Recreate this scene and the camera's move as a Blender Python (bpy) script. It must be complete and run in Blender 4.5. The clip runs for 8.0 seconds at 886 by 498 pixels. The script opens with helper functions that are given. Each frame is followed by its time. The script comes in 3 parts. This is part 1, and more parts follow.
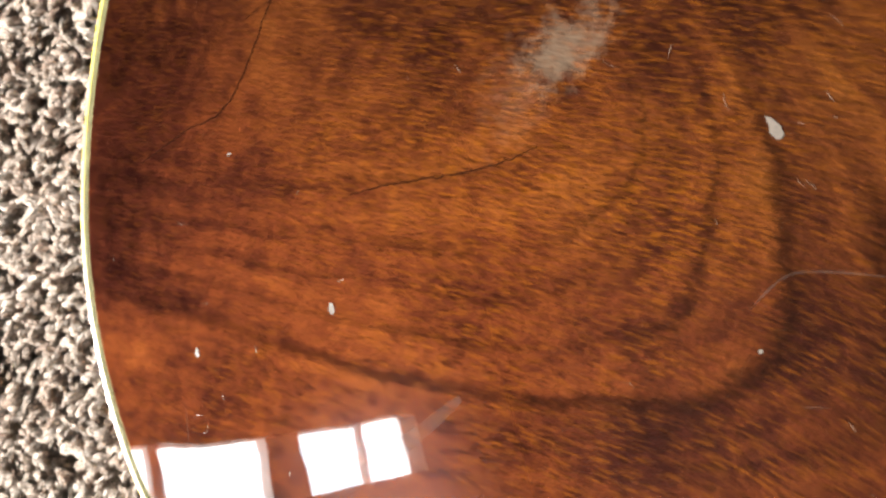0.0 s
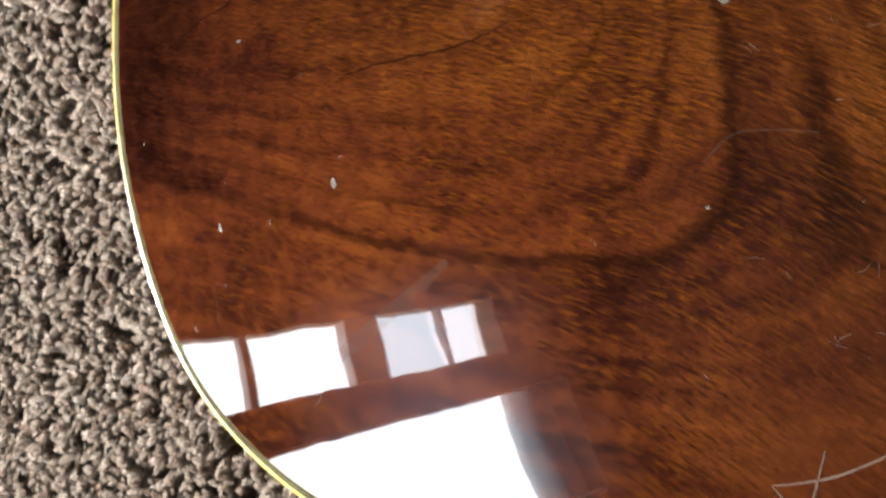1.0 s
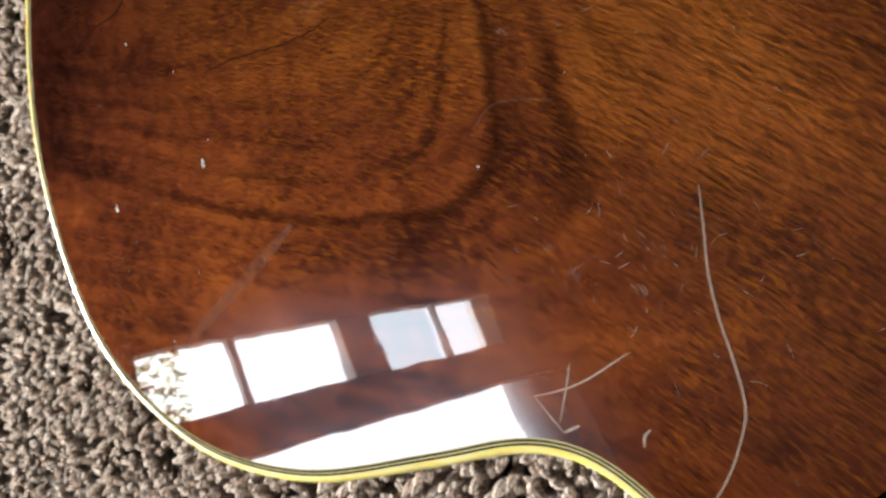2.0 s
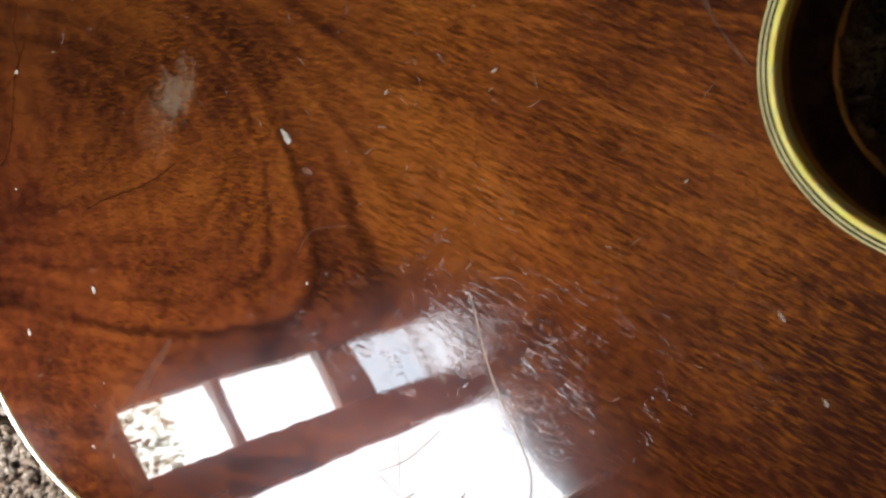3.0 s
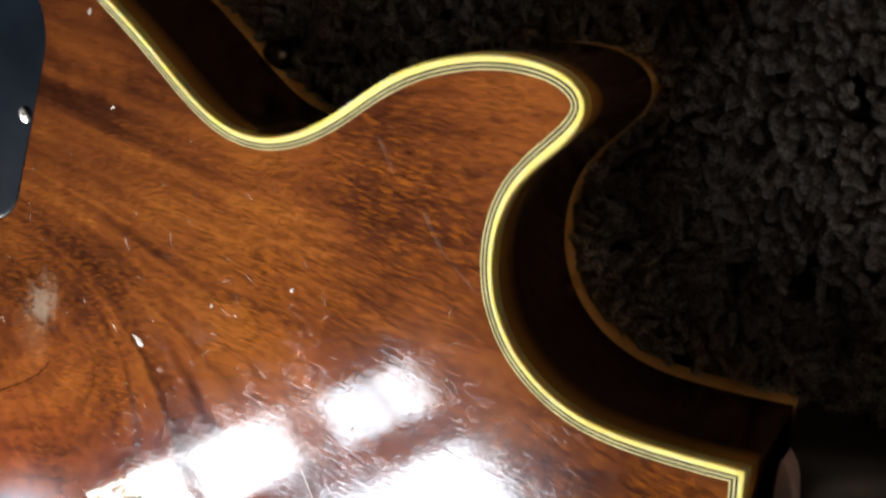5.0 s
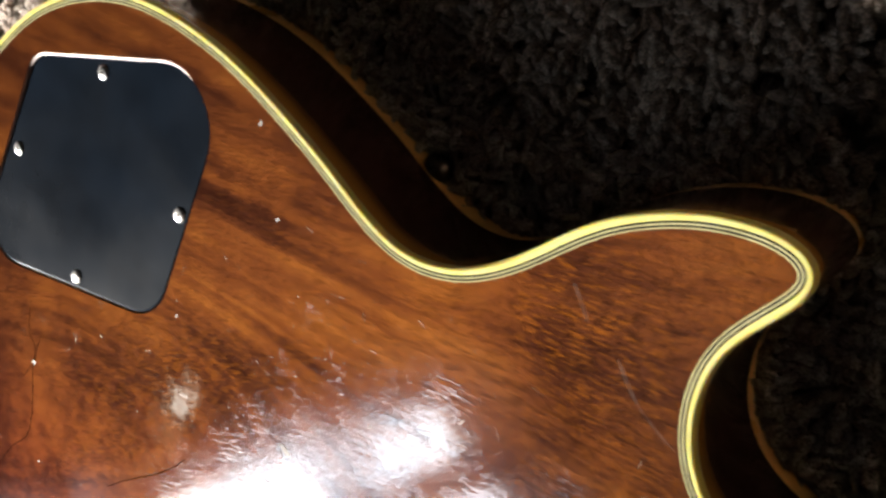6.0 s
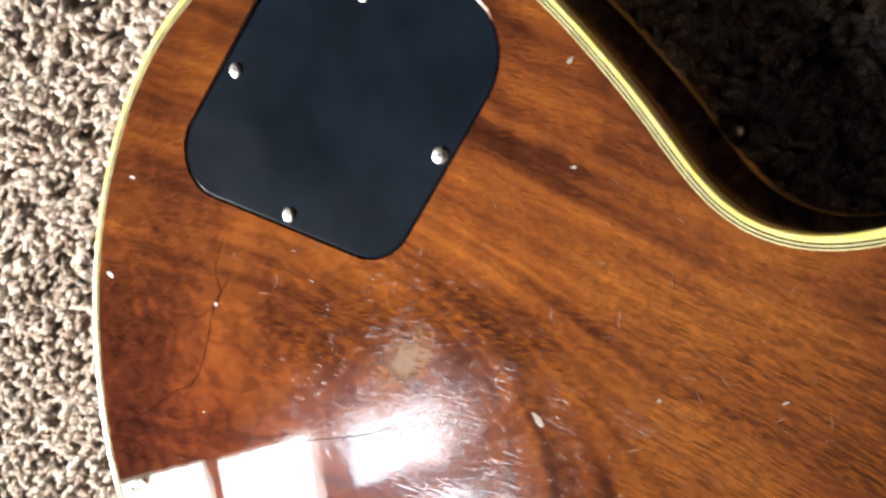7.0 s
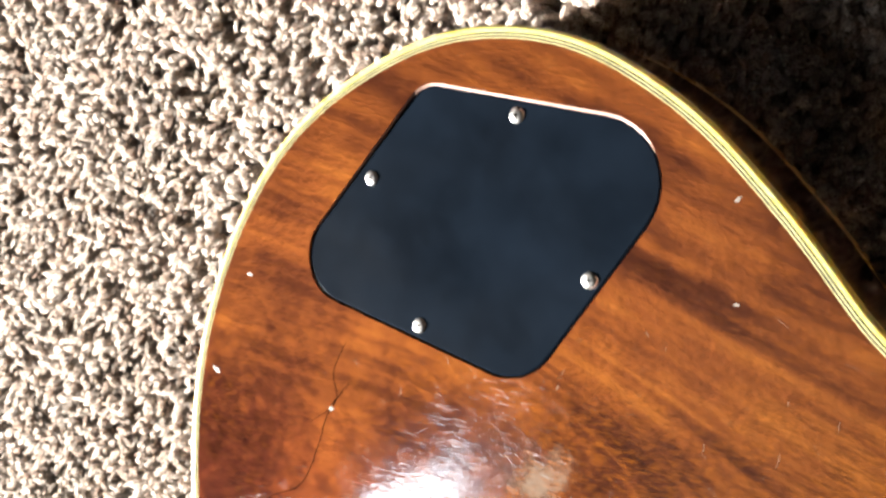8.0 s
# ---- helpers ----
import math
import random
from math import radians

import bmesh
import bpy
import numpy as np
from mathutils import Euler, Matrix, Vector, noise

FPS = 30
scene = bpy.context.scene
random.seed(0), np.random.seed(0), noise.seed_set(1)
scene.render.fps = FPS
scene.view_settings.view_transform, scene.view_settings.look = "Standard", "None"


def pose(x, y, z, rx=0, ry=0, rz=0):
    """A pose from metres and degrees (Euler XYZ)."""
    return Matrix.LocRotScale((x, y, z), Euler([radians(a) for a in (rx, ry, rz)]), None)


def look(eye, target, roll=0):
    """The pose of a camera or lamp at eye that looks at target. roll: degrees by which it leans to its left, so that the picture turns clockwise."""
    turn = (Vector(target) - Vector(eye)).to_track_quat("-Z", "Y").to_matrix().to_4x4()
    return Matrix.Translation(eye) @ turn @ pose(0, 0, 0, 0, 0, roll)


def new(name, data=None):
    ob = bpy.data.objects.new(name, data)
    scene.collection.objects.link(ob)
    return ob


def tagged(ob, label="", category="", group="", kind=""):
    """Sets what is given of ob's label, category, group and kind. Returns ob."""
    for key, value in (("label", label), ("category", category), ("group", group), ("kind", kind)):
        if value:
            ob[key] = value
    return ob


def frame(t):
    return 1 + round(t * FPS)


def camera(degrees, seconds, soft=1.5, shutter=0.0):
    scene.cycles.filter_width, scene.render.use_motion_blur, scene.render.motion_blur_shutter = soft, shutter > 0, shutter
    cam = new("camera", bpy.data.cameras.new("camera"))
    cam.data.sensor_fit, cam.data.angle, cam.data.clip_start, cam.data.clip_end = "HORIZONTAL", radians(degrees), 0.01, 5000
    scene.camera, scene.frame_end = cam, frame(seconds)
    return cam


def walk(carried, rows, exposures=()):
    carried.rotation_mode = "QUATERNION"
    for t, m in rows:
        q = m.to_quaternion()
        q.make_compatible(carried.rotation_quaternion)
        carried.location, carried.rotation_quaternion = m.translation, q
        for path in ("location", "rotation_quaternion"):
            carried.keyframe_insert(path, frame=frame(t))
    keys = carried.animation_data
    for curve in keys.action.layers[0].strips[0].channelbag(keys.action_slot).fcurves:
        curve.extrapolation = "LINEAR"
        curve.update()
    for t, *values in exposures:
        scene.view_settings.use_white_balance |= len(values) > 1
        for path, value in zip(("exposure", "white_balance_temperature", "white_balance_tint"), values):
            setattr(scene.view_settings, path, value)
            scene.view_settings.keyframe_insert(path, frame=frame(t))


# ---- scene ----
cam = camera(48.35, 8.0, soft=2.8, shutter=0.22)
PATH = [
    (0, 0.0400, 0.0103, 0.2680, 0.58, 32.95, 22.20),
    (0.5, 0.0531, 0.0118, 0.2700, -2.11, 36.48, 21.88),
    (1, 0.0710, 0.0167, 0.2686, -6.66, 37.73, 20.32),
    (1.2, 0.0819, 0.0181, 0.2681, -7.53, 37.98, 20.00),
    (2.3, 0.1550, 0.0419, 0.2747, -7.40, 37.88, 16.64),
    (2.5, 0.1634, 0.0530, 0.2732, -8.97, 37.51, 14.60),
    (3, 0.1892, 0.0811, 0.2785, -12.17, 35.94, 9.69),
    (3.5, 0.2164, 0.1003, 0.2801, -14.67, 34.44, 5.53),
    (4, 0.2483, 0.1051, 0.2775, -15.16, 32.55, 3.17),
    (4.2, 0.2567, 0.1066, 0.2770, -15.82, 31.65, 2.10),
    (5.3, 0.2324, 0.1663, 0.2822, -15.23, 33.04, 2.35),
    (5.5, 0.2266, 0.1728, 0.2828, -14.73, 34.04, 2.83),
    (6, 0.1934, 0.1787, 0.2938, -13.21, 34.26, 4.48),
    (6.5, 0.1450, 0.1691, 0.3080, -11.64, 33.85, 7.40),
    (7, 0.0979, 0.1453, 0.3316, -9.24, 33.21, 11.38),
    (7.5, 0.0645, 0.1473, 0.3456, -7.38, 34.37, 12.83),
    (8, 0.0514, 0.1531, 0.3568, -3.50, 33.22, 14.93),
]
EXPOSURES = ((0.0, 3.0), (0.5, 2.9), (1.0, 2.05), (2.5, 2.07), (3.5, 2.22), (4.2, 2.65), (5.5, 2.62), (6.0, 2.68), (6.5, 3.0), (7.5, 3.38), (8.0, 3.68))
walk(cam, [(t, pose(x, y, z, rx, ry, rz)) for t, x, y, z, rx, ry, rz in PATH], EXPOSURES)

# ---- world and light ----
HZ = 0.062            # height of the guitar's back above the carpet's backing
RIM = 0.0095           # height of the front rim
world = bpy.data.worlds.new("world")
scene.world = world
world.use_nodes = True
wn = world.node_tree
sky = wn.nodes.new("ShaderNodeTexSky")
sky.sky_type = "NISHITA"
sky.sun_disc = False
sky.sun_elevation, sky.sun_rotation = radians(17.8), radians(237)
wn.links.new(sky.outputs[0], wn.nodes["Background"].inputs[0])
wn.nodes["Background"].inputs[1].default_value = 0.05

WALL_AZ = radians(-140)           # the window wall's direction from the guitar
WALL_D = 2.2
AX_N = Vector((math.cos(WALL_AZ), math.sin(WALL_AZ), 0))
AX_S = Vector((-AX_N.y, AX_N.x, 0))


def on_wall(s, h, d=0.0):
    return AX_N * (WALL_D + d) + AX_S * s + Vector((0, 0, h))


# openings: s0, s1, h0, h1 along the wall and up
NARROW = (-0.283, -0.040, 1.32, 2.975)
WIDE = (0.124, 0.70, 1.52, 3.30)
# unseen opening, added and sized to shape the patch of sun
LOW = (-0.88, 0.05, 0.50, 0.93)
ROOM_S = (-2.0, 2.6)
ROOM_BACK = -2.6
ROOM_H = 3.7


def sky_lamp(name, s0, s1, h0, h1, radiance, colour):
    data = bpy.data.lights.new(name, "AREA")
    data.shape, data.size, data.size_y = "RECTANGLE", s1 - s0, h1 - h0
    data.energy = radiance * math.pi * (s1 - s0) * (h1 - h0)
    data.color = colour
    ob = new(name, data)
    mid = on_wall((s0 + s1) / 2, (h0 + h1) / 2, 0.10)
    turn = Matrix((AX_S, Vector((0, 0, 1)), AX_N)).transposed()
    ob.matrix_world = Matrix.Translation(mid) @ turn.to_4x4()
    return ob


DAY = (0.95, 0.985, 1.0)
sky_lamp("window_light", NARROW[0], NARROW[1], NARROW[2], 2.26, 0.6, DAY)
sky_lamp("window_light", NARROW[0], NARROW[1], 2.26, 2.68, 0.36, (0.76, 0.94, 1.0))
sky_lamp("window_light", NARROW[0], NARROW[1], 2.68, NARROW[3], 0.5, DAY)
sky_lamp("window_light", WIDE[0], WIDE[1], WIDE[2], 2.95, 0.58, DAY)
SUN_AZ, SUN_EL = radians(-147), radians(17.8)
sun = new("sun", bpy.data.lights.new("sun", "SUN"))
sun.data.energy, sun.data.angle, sun.data.color = 5.0, radians(0.6), (1.0, 0.97, 0.93)
sun.matrix_world = look((math.cos(SUN_AZ) * math.cos(SUN_EL) * 8, math.sin(SUN_AZ) * math.cos(SUN_EL) * 8, math.sin(SUN_EL) * 8), (0, 0, 0))


# ---- materials ----
class Nodes:
    def __init__(self, name):
        self.mat = bpy.data.materials.new(name)
        self.mat.use_nodes = True
        self.tree = self.mat.node_tree
        self.bsdf = self.tree.nodes["Principled BSDF"]

    def add(self, kind):
        return self.tree.nodes.new("ShaderNode" + kind)

    def link(self, a, b):
        self.tree.links.new(a, b)

    def value(self, socket, v):
        if hasattr(v, "links"):
            self.link(v, socket)
        else:
            socket.default_value = v

    def math(self, op, a, b=0.0, c=None, clamp=False):
        node = self.add("Math")
        node.operation, node.use_clamp = op, clamp
        self.value(node.inputs[0], a)
        self.value(node.inputs[1], b)
        if c is not None:
            self.value(node.inputs[2], c)
        return node.outputs[0]

    def noise(self, vector, scale, detail=4.0, rough=0.55, distortion=0.0):
        node = self.add("TexNoise")
        if vector is not None:
            self.link(vector, node.inputs["Vector"])
        node.inputs["Scale"].default_value = scale
        node.inputs["Detail"].default_value = detail
        node.inputs["Roughness"].default_value = rough
        node.inputs["Distortion"].default_value = distortion
        return node.outputs["Fac"]

    def ramp(self, fac, *stops):
        node = self.add("ValToRGB")
        self.link(fac, node.inputs[0])
        marks = node.color_ramp.elements
        while len(marks) < len(stops):
            marks.new(0.5)
        for mark, (at, colour) in zip(marks, stops):
            mark.position = at
            mark.color = (*colour, 1) if len(colour) == 3 else colour
        return node.outputs[0]

    def step(self, fac, lo, hi, to=(0.0, 1.0)):
        node = self.add("MapRange")
        node.clamp = True
        self.link(fac, node.inputs[0])
        for n, v in enumerate((lo, hi, *to)):
            node.inputs[n + 1].default_value = v
        return node.outputs[0]

    def mix(self, fac, a, b):
        node = self.add("MixRGB")
        for socket, v in zip(node.inputs, (fac, a, b)):
            if hasattr(v, "links"):
                self.link(v, socket)
            else:
                socket.default_value = v if isinstance(v, float) else (*v, 1)
        return node.outputs[0]

    def scaled(self, vector, x, y, z):
        node = self.add("Mapping")
        self.link(vector, node.inputs["Vector"])
        node.inputs["Scale"].default_value = (x, y, z)
        return node.outputs[0]

    def bump(self, height, strength, distance, under=None):
        node = self.add("Bump")
        self.link(height, node.inputs["Height"])
        node.inputs["Strength"].default_value = strength
        node.inputs["Distance"].default_value = distance
        if under is not None:
            self.link(under, node.inputs["Normal"])
        return node.outputs[0]

    def set(self, **values):
        names = {"colour": "Base Color", "rough": "Roughness", "metal": "Metallic", "normal": "Normal", "coat": "Coat Weight",
                 "coat_rough": "Coat Roughness", "coat_normal": "Coat Normal", "spec": "Specular IOR Level", "ior": "IOR",
                 "sub": "Subsurface Weight", "sub_scale": "Subsurface Scale", "transmission": "Transmission Weight"}
        for key, v in values.items():
            socket = self.bsdf.inputs[names[key]]
            if hasattr(v, "links"):
                self.link(v, socket)
            else:
                socket.default_value = (*v, 1) if isinstance(v, tuple) else v
        return self.mat

    def place(self):
        return self.add("NewGeometry").outputs["Position"]


def wood_back():
    """Lacquered figured wood: colour bands and pores follow the grain attribute (along, across) in metres."""
    n = Nodes("figured_wood")
    attr = n.add("Attribute")
    attr.attribute_name = "grain"
    grain = attr.outputs["Vector"]
    pos = n.place()
    warp = n.noise(n.scaled(pos, 1, 1, 1), 38.0, 3)
    warp_fine = n.noise(pos, 160.0, 3)
    sep = n.add("SeparateXYZ")
    n.link(grain, sep.inputs[0])
    across = n.math("ADD", sep.outputs[1], n.math("MULTIPLY", n.math("SUBTRACT", warp, 0.5), 0.005))
    across = n.math("ADD", across, n.math("MULTIPLY", n.math("SUBTRACT", warp_fine, 0.5), 0.0016))
    along = sep.outputs[0]
    comb = n.add("CombineXYZ")
    n.link(along, comb.inputs[0])
    n.link(across, comb.inputs[1])
    flow = comb.outputs[0]
    broad = n.noise(n.scaled(flow, 4.0, 52.0, 1), 1.0, 3, 0.5)
    bands = n.noise(n.scaled(flow, 9.0, 210.0, 1), 1.0, 3, 0.6)
    cloud = n.noise(pos, 17.0, 3)
    spot = n.add("SeparateXYZ")
    n.link(pos, spot.inputs[0])
    low_y = spot.outputs[1]
    along_raw = sep.outputs[0]
    mottle = n.noise(pos, 150.0, 4, 0.65)
    tone = n.math("ADD", n.math("MULTIPLY_ADD", broad, 0.42, 0.065), n.math("ADD", n.math("MULTIPLY", bands, 0.28), n.math("MULTIPLY", cloud, 0.42)))
    tone = n.math("ADD", tone, n.math("MULTIPLY", n.math("SUBTRACT", mottle, 0.5), n.math("MULTIPLY", n.step(along_raw, -0.03, 0.05, (0.30, 0.10)), n.step(low_y, 0.012, 0.06, (1.0, 0.4)))))
    for cx, cy, rx, ry, amount in ((-0.028, 0.098, 0.036, 0.010, -0.13), (0.045, 0.028, 0.055, 0.024, 0.075), (0.030, -0.016, 0.030, 0.012, -0.08),
                                   (-0.085, -0.034, 0.045, 0.018, 0.07), (-0.215, -0.03, 0.03, 0.09, -0.08), (0.12, -0.02, 0.05, 0.03, -0.05), (-0.02, 0.062, 0.06, 0.010, 0.08), (0.062, 0.004, 0.045, 0.024, 0.10), (-0.066, -0.006, 0.034, 0.026, 0.065)):
        a = n.math("DIVIDE", n.math("SUBTRACT", spot.outputs[0], cx), rx)
        b = n.math("DIVIDE", n.math("SUBTRACT", n.math("ADD", spot.outputs[1], n.math("MULTIPLY", n.math("SUBTRACT", warp, 0.5), 0.02)), cy), ry)
        lobe = n.math("EXPONENT", n.math("MULTIPLY", n.math("ADD", n.math("MULTIPLY", a, a), n.math("MULTIPLY", b, b)), -1.0))
        tone = n.math("ADD", tone, n.math("MULTIPLY", lobe, amount))
    colour = n.ramp(tone, (0.45, (0.0160, 0.0043, 0.0028)), (0.55, (0.050, 0.0135, 0.0060)), (0.65, (0.126, 0.0345, 0.0092)), (0.77, (0.225, 0.0700, 0.0135)))
    heart = n.math("ADD", low_y, n.math("MULTIPLY", n.math("SUBTRACT", cloud, 0.5), 0.09))
    redder = n.add("MixRGB")
    redder.blend_type = "MULTIPLY"
    n.link(n.step(heart, 0.035, -0.045), redder.inputs[0])
    n.link(colour, redder.inputs[1])
    redder.inputs[2].default_value = (0.98, 0.80, 1.0, 1)
    colour = redder.outputs[0]
    # pores: short dark and bright dashes along the fibres, longest towards the neck
    comb2 = n.add("CombineXYZ")
    n.link(along, comb2.inputs[0])
    n.link(n.math("ADD", sep.outputs[2], n.math("MULTIPLY", n.math("SUBTRACT", warp, 0.5), 0.0025)), comb2.inputs[1])
    fibre = comb2.outputs[0]
    short = n.step(n.noise(n.scaled(fibre, 330.0, 2000.0, 1), 1.0, 1.0, 0.5), 0.50, 0.64)
    long = n.step(n.noise(n.scaled(fibre, 95.0, 1450.0, 1), 1.0, 1.5, 0.5), 0.51, 0.60)
    patch = n.math("MULTIPLY", n.step(n.noise(pos, 24.0, 2), 0.35, 0.65, (0.35, 1.0)), n.math("MAXIMUM", n.step(low_y, 0.018, 0.065, (1.0, 0.35)), n.step(along_raw, 0.0, 0.05)))
    patch = n.math("MULTIPLY", patch, n.step(along_raw, -0.19, -0.08, (0.25, 1.0)))
    band = n.math("ABSOLUTE", n.math("SUBTRACT", sep.outputs[2], 0.028))
    neckward = n.math("MULTIPLY", n.step(along, -0.03, 0.04, (0.2, 1.0)), n.step(band, 0.03, 0.06, (1.0, 0.35)))
    neckward = n.math("MULTIPLY", neckward, n.math("MULTIPLY", n.step(along, 0.085, 0.15, (1.0, 0.5)), n.step(n.noise(pos, 33.0, 3), 0.36, 0.62, (0.45, 1.0))))
    colour = n.mix(n.math("MULTIPLY", short, n.math("MULTIPLY", patch, n.step(band, 0.03, 0.075, (0.55, 0.2)))), colour, (0.0125, 0.0036, 0.002))
    colour = n.mix(n.math("MULTIPLY", long, n.math("MULTIPLY", neckward, 0.7)), colour, (0.012, 0.0036, 0.0015))
    for sx, sy, deep in ((75.0, 950.0, 0.85), (130.0, 1500.0, 0.6)):
        pores = n.add("TexVoronoi")
        n.link(n.scaled(fibre, sx, sy, 1), pores.inputs["Vector"])
        pores.inputs["Scale"].default_value = 1.0
        dash = n.step(pores.outputs["Distance"], 0.40, 0.22)
        colour = n.mix(n.math("MULTIPLY", dash, n.math("MULTIPLY", neckward, deep)), colour, (0.012, 0.0035, 0.0015))
    fleck = n.step(n.noise(n.scaled(fibre, 150.0, 1250.0, 1), 1.3, 1.5, 0.5), 0.50, 0.64)
    colour = n.mix(n.math("MULTIPLY", fleck, n.math("MULTIPLY", patch, n.step(band, 0.03, 0.075, (0.75, 0.25)))), colour, (0.24, 0.070, 0.006))
    for sx, sy, lift, deep, tint in ((170.0, 1150.0, 0.0, 0.7, (0.013, 0.0036, 0.0015)), (150.0, 1000.0, 7.3, 0.5, (0.25, 0.070, 0.006))):
        specks = n.add("TexVoronoi")
        shifted = n.add("VectorMath")
        n.link(n.scaled(fibre, sx, sy, 1), shifted.inputs[0])
        shifted.inputs[1].default_value = (lift, lift, 0)
        n.link(shifted.outputs[0], specks.inputs["Vector"])
        specks.inputs["Scale"].default_value = 1.0
        colour = n.mix(n.math("MULTIPLY", n.step(specks.outputs["Distance"], 0.42, 0.20), n.math("MULTIPLY", patch, deep)), colour, tint)
    # named dark figure lines, at set places across the grain
    jag = n.noise(n.scaled(fibre, 160.0, 900.0, 1), 1.0, 3, 0.6)
    ragged = n.math("ADD", across, n.math("MULTIPLY", n.math("SUBTRACT", jag, 0.5), 0.006))
    broken = n.step(n.noise(n.scaled(flow, 26.0, 60.0, 1), 1.0, 2), 0.36, 0.58, (0.12, 1.0))
    headward = n.math("MULTIPLY", n.step(along, -0.006, 0.006), n.step(low_y, -0.045, -0.022))
    tailward = n.math("MULTIPLY", n.math("MULTIPLY", n.step(along, 0.03, 0.0), n.step(along, -0.205, -0.09, (0.2, 1.0))), n.step(low_y, 0.034, 0.012))
    whole = n.step(broken, 0.1, 0.6, (0.55, 1.0))
    for at, wide, deep, where in ((0.0, 0.0012, 0.68, tailward), (-0.011, 0.0008, 0.55, tailward), (-0.020, 0.0006, 0.45, tailward), (-0.028, 0.0007, 0.5, tailward),
                                  (-0.038, 0.0006, 0.4, tailward), (0.012, 0.0011, 0.6, headward), (0.020, 0.001, 0.3, headward)):
        off = n.math("ABSOLUTE", n.math("SUBTRACT", ragged, at))
        line = n.math("SUBTRACT", 1.0, n.step(off, wide * 0.3, wide * 2.0))
        colour = n.mix(n.math("MULTIPLY", n.math("MULTIPLY", line, deep), n.math("MULTIPLY", whole if at in (0.0, 0.012) else broken, where)), colour, (0.009, 0.0028, 0.0015))
    # worn-through finish
    worn_noise = n.noise(pos, 260.0, 5, 0.65)
    worn_big = n.noise(pos, 75.0, 3)
    worn = None
    for cx, cy, turn, rx, ry, lo in ((-0.0712, 0.0168, 60, 0.0095, 0.0064, 0.66), (-0.0775, 0.0065, 62, 0.013, 0.0085, 0.55)):
        c, s = math.cos(radians(turn)), math.sin(radians(turn))
        dx, dy = n.math("SUBTRACT", spot.outputs[0], cx), n.math("SUBTRACT", spot.outputs[1], cy)
        a = n.math("DIVIDE", n.math("ADD", n.math("MULTIPLY", dx, c), n.math("MULTIPLY", dy, s)), rx)
        b = n.math("DIVIDE", n.math("SUBTRACT", n.math("MULTIPLY", dy, c), n.math("MULTIPLY", dx, s)), ry)
        far = n.math("SQRT", n.math("ADD", n.math("MULTIPLY", a, a), n.math("MULTIPLY", b, b)))
        far = n.math("ADD", far, n.math("ADD", n.math("MULTIPLY", n.math("SUBTRACT", worn_noise, 0.5), 3.2), n.math("MULTIPLY", n.math("SUBTRACT", worn_big, 0.5), 1.8)))
        m = n.math("MULTIPLY", n.step(far, lo + 0.85, lo - 0.35), 0.8 if lo > 0.6 else 0.22)
        worn = m if worn is None else n.math("MAXIMUM", worn, m)
    colour = n.mix(worn, colour, (0.13, 0.09, 0.06))
    # lacquer: rubbed hazy and finely scratched over the middle and the treble side
    haze = n.math("MULTIPLY", n.step(spot.outputs[1], -0.045, 0.022), n.step(spot.outputs[0], -0.01, 0.055, (1.0, 0.28)))
    haze = n.math("MULTIPLY", haze, n.math("MULTIPLY", n.step(cloud, 0.3, 0.6, (0.7, 1.0)), n.step(spot.outputs[0], -0.165, -0.085, (0.12, 1.0))))
    rubbed = [n.math("DIVIDE", n.math("SUBTRACT", spot.outputs[k], at), size) for k, at, size in ((0, 0.076, 0.038), (1, -0.018, 0.020))]
    rubbed = n.math("EXPONENT", n.math("MULTIPLY", n.math("ADD", n.math("MULTIPLY", rubbed[0], rubbed[0]), n.math("MULTIPLY", rubbed[1], rubbed[1])), -1.0))
    haze = n.math("MAXIMUM", haze, n.math("MULTIPLY", rubbed, 0.6))
    rough = n.math("ADD", n.math("MULTIPLY", haze, 0.025), n.math("ADD", 0.018, n.math("MULTIPLY", n.step(n.noise(pos, 420.0, 3), 0.5, 0.8), 0.03)))
    coat_rough = n.math("MAXIMUM", rough, n.math("MULTIPLY", worn, 0.2))
    wave = n.noise(pos, 26.0, 2)
    fine = n.noise(n.scaled(fibre, 250.0, 900.0, 1), 1.0, 3)
    rub = n.math("MULTIPLY", n.noise(pos, 1500.0, 2, 0.5, 0.5), haze)
    # the plate's slight arch and lean, as slopes
    ux, uy = n.math("MAXIMUM", n.math("MULTIPLY", spot.outputs[0], 10.0), -1.4), n.math("MULTIPLY", spot.outputs[1], 10.0)
    powers = (ux, uy, n.math("MULTIPLY", ux, ux), n.math("MULTIPLY", ux, uy), n.math("MULTIPLY", uy, uy))
    lean = n.add("CombineXYZ")
    for axis, (base, *slopes) in enumerate(((-0.0215, 0.0115, -0.0102, -0.0079, 0.0083, -0.0026), (0.0367, -0.0093, 0.0229, -0.0075, 0.0234, -0.0115))):
        total = base
        for term, slope in zip(powers, slopes):
            total = n.math("MULTIPLY_ADD", term, slope, total)
        n.link(total, lean.inputs[axis])
    lean.inputs[2].default_value = 1.0
    crowned = n.add("VectorMath")
    crowned.operation = "NORMALIZE"
    n.link(lean.outputs[0], crowned.inputs[0])
    coat_normal = n.bump(wave, 0.02, 0.004, crowned.outputs[0])
    coat_normal = n.bump(rub, 0.075, 0.0004, coat_normal)
    streaks = n.step(n.noise(n.scaled(fibre, 150.0, 850.0, 1), 1.0, 2, 0.5, 0.5), 0.50, 0.74)
    streaks = n.math("MULTIPLY", streaks, n.step(n.noise(pos, 62.0, 3, 0.6), 0.42, 0.62))
    dents = n.step(n.noise(pos, 300.0, 3, 0.6, 1.2), 0.54, 0.76)
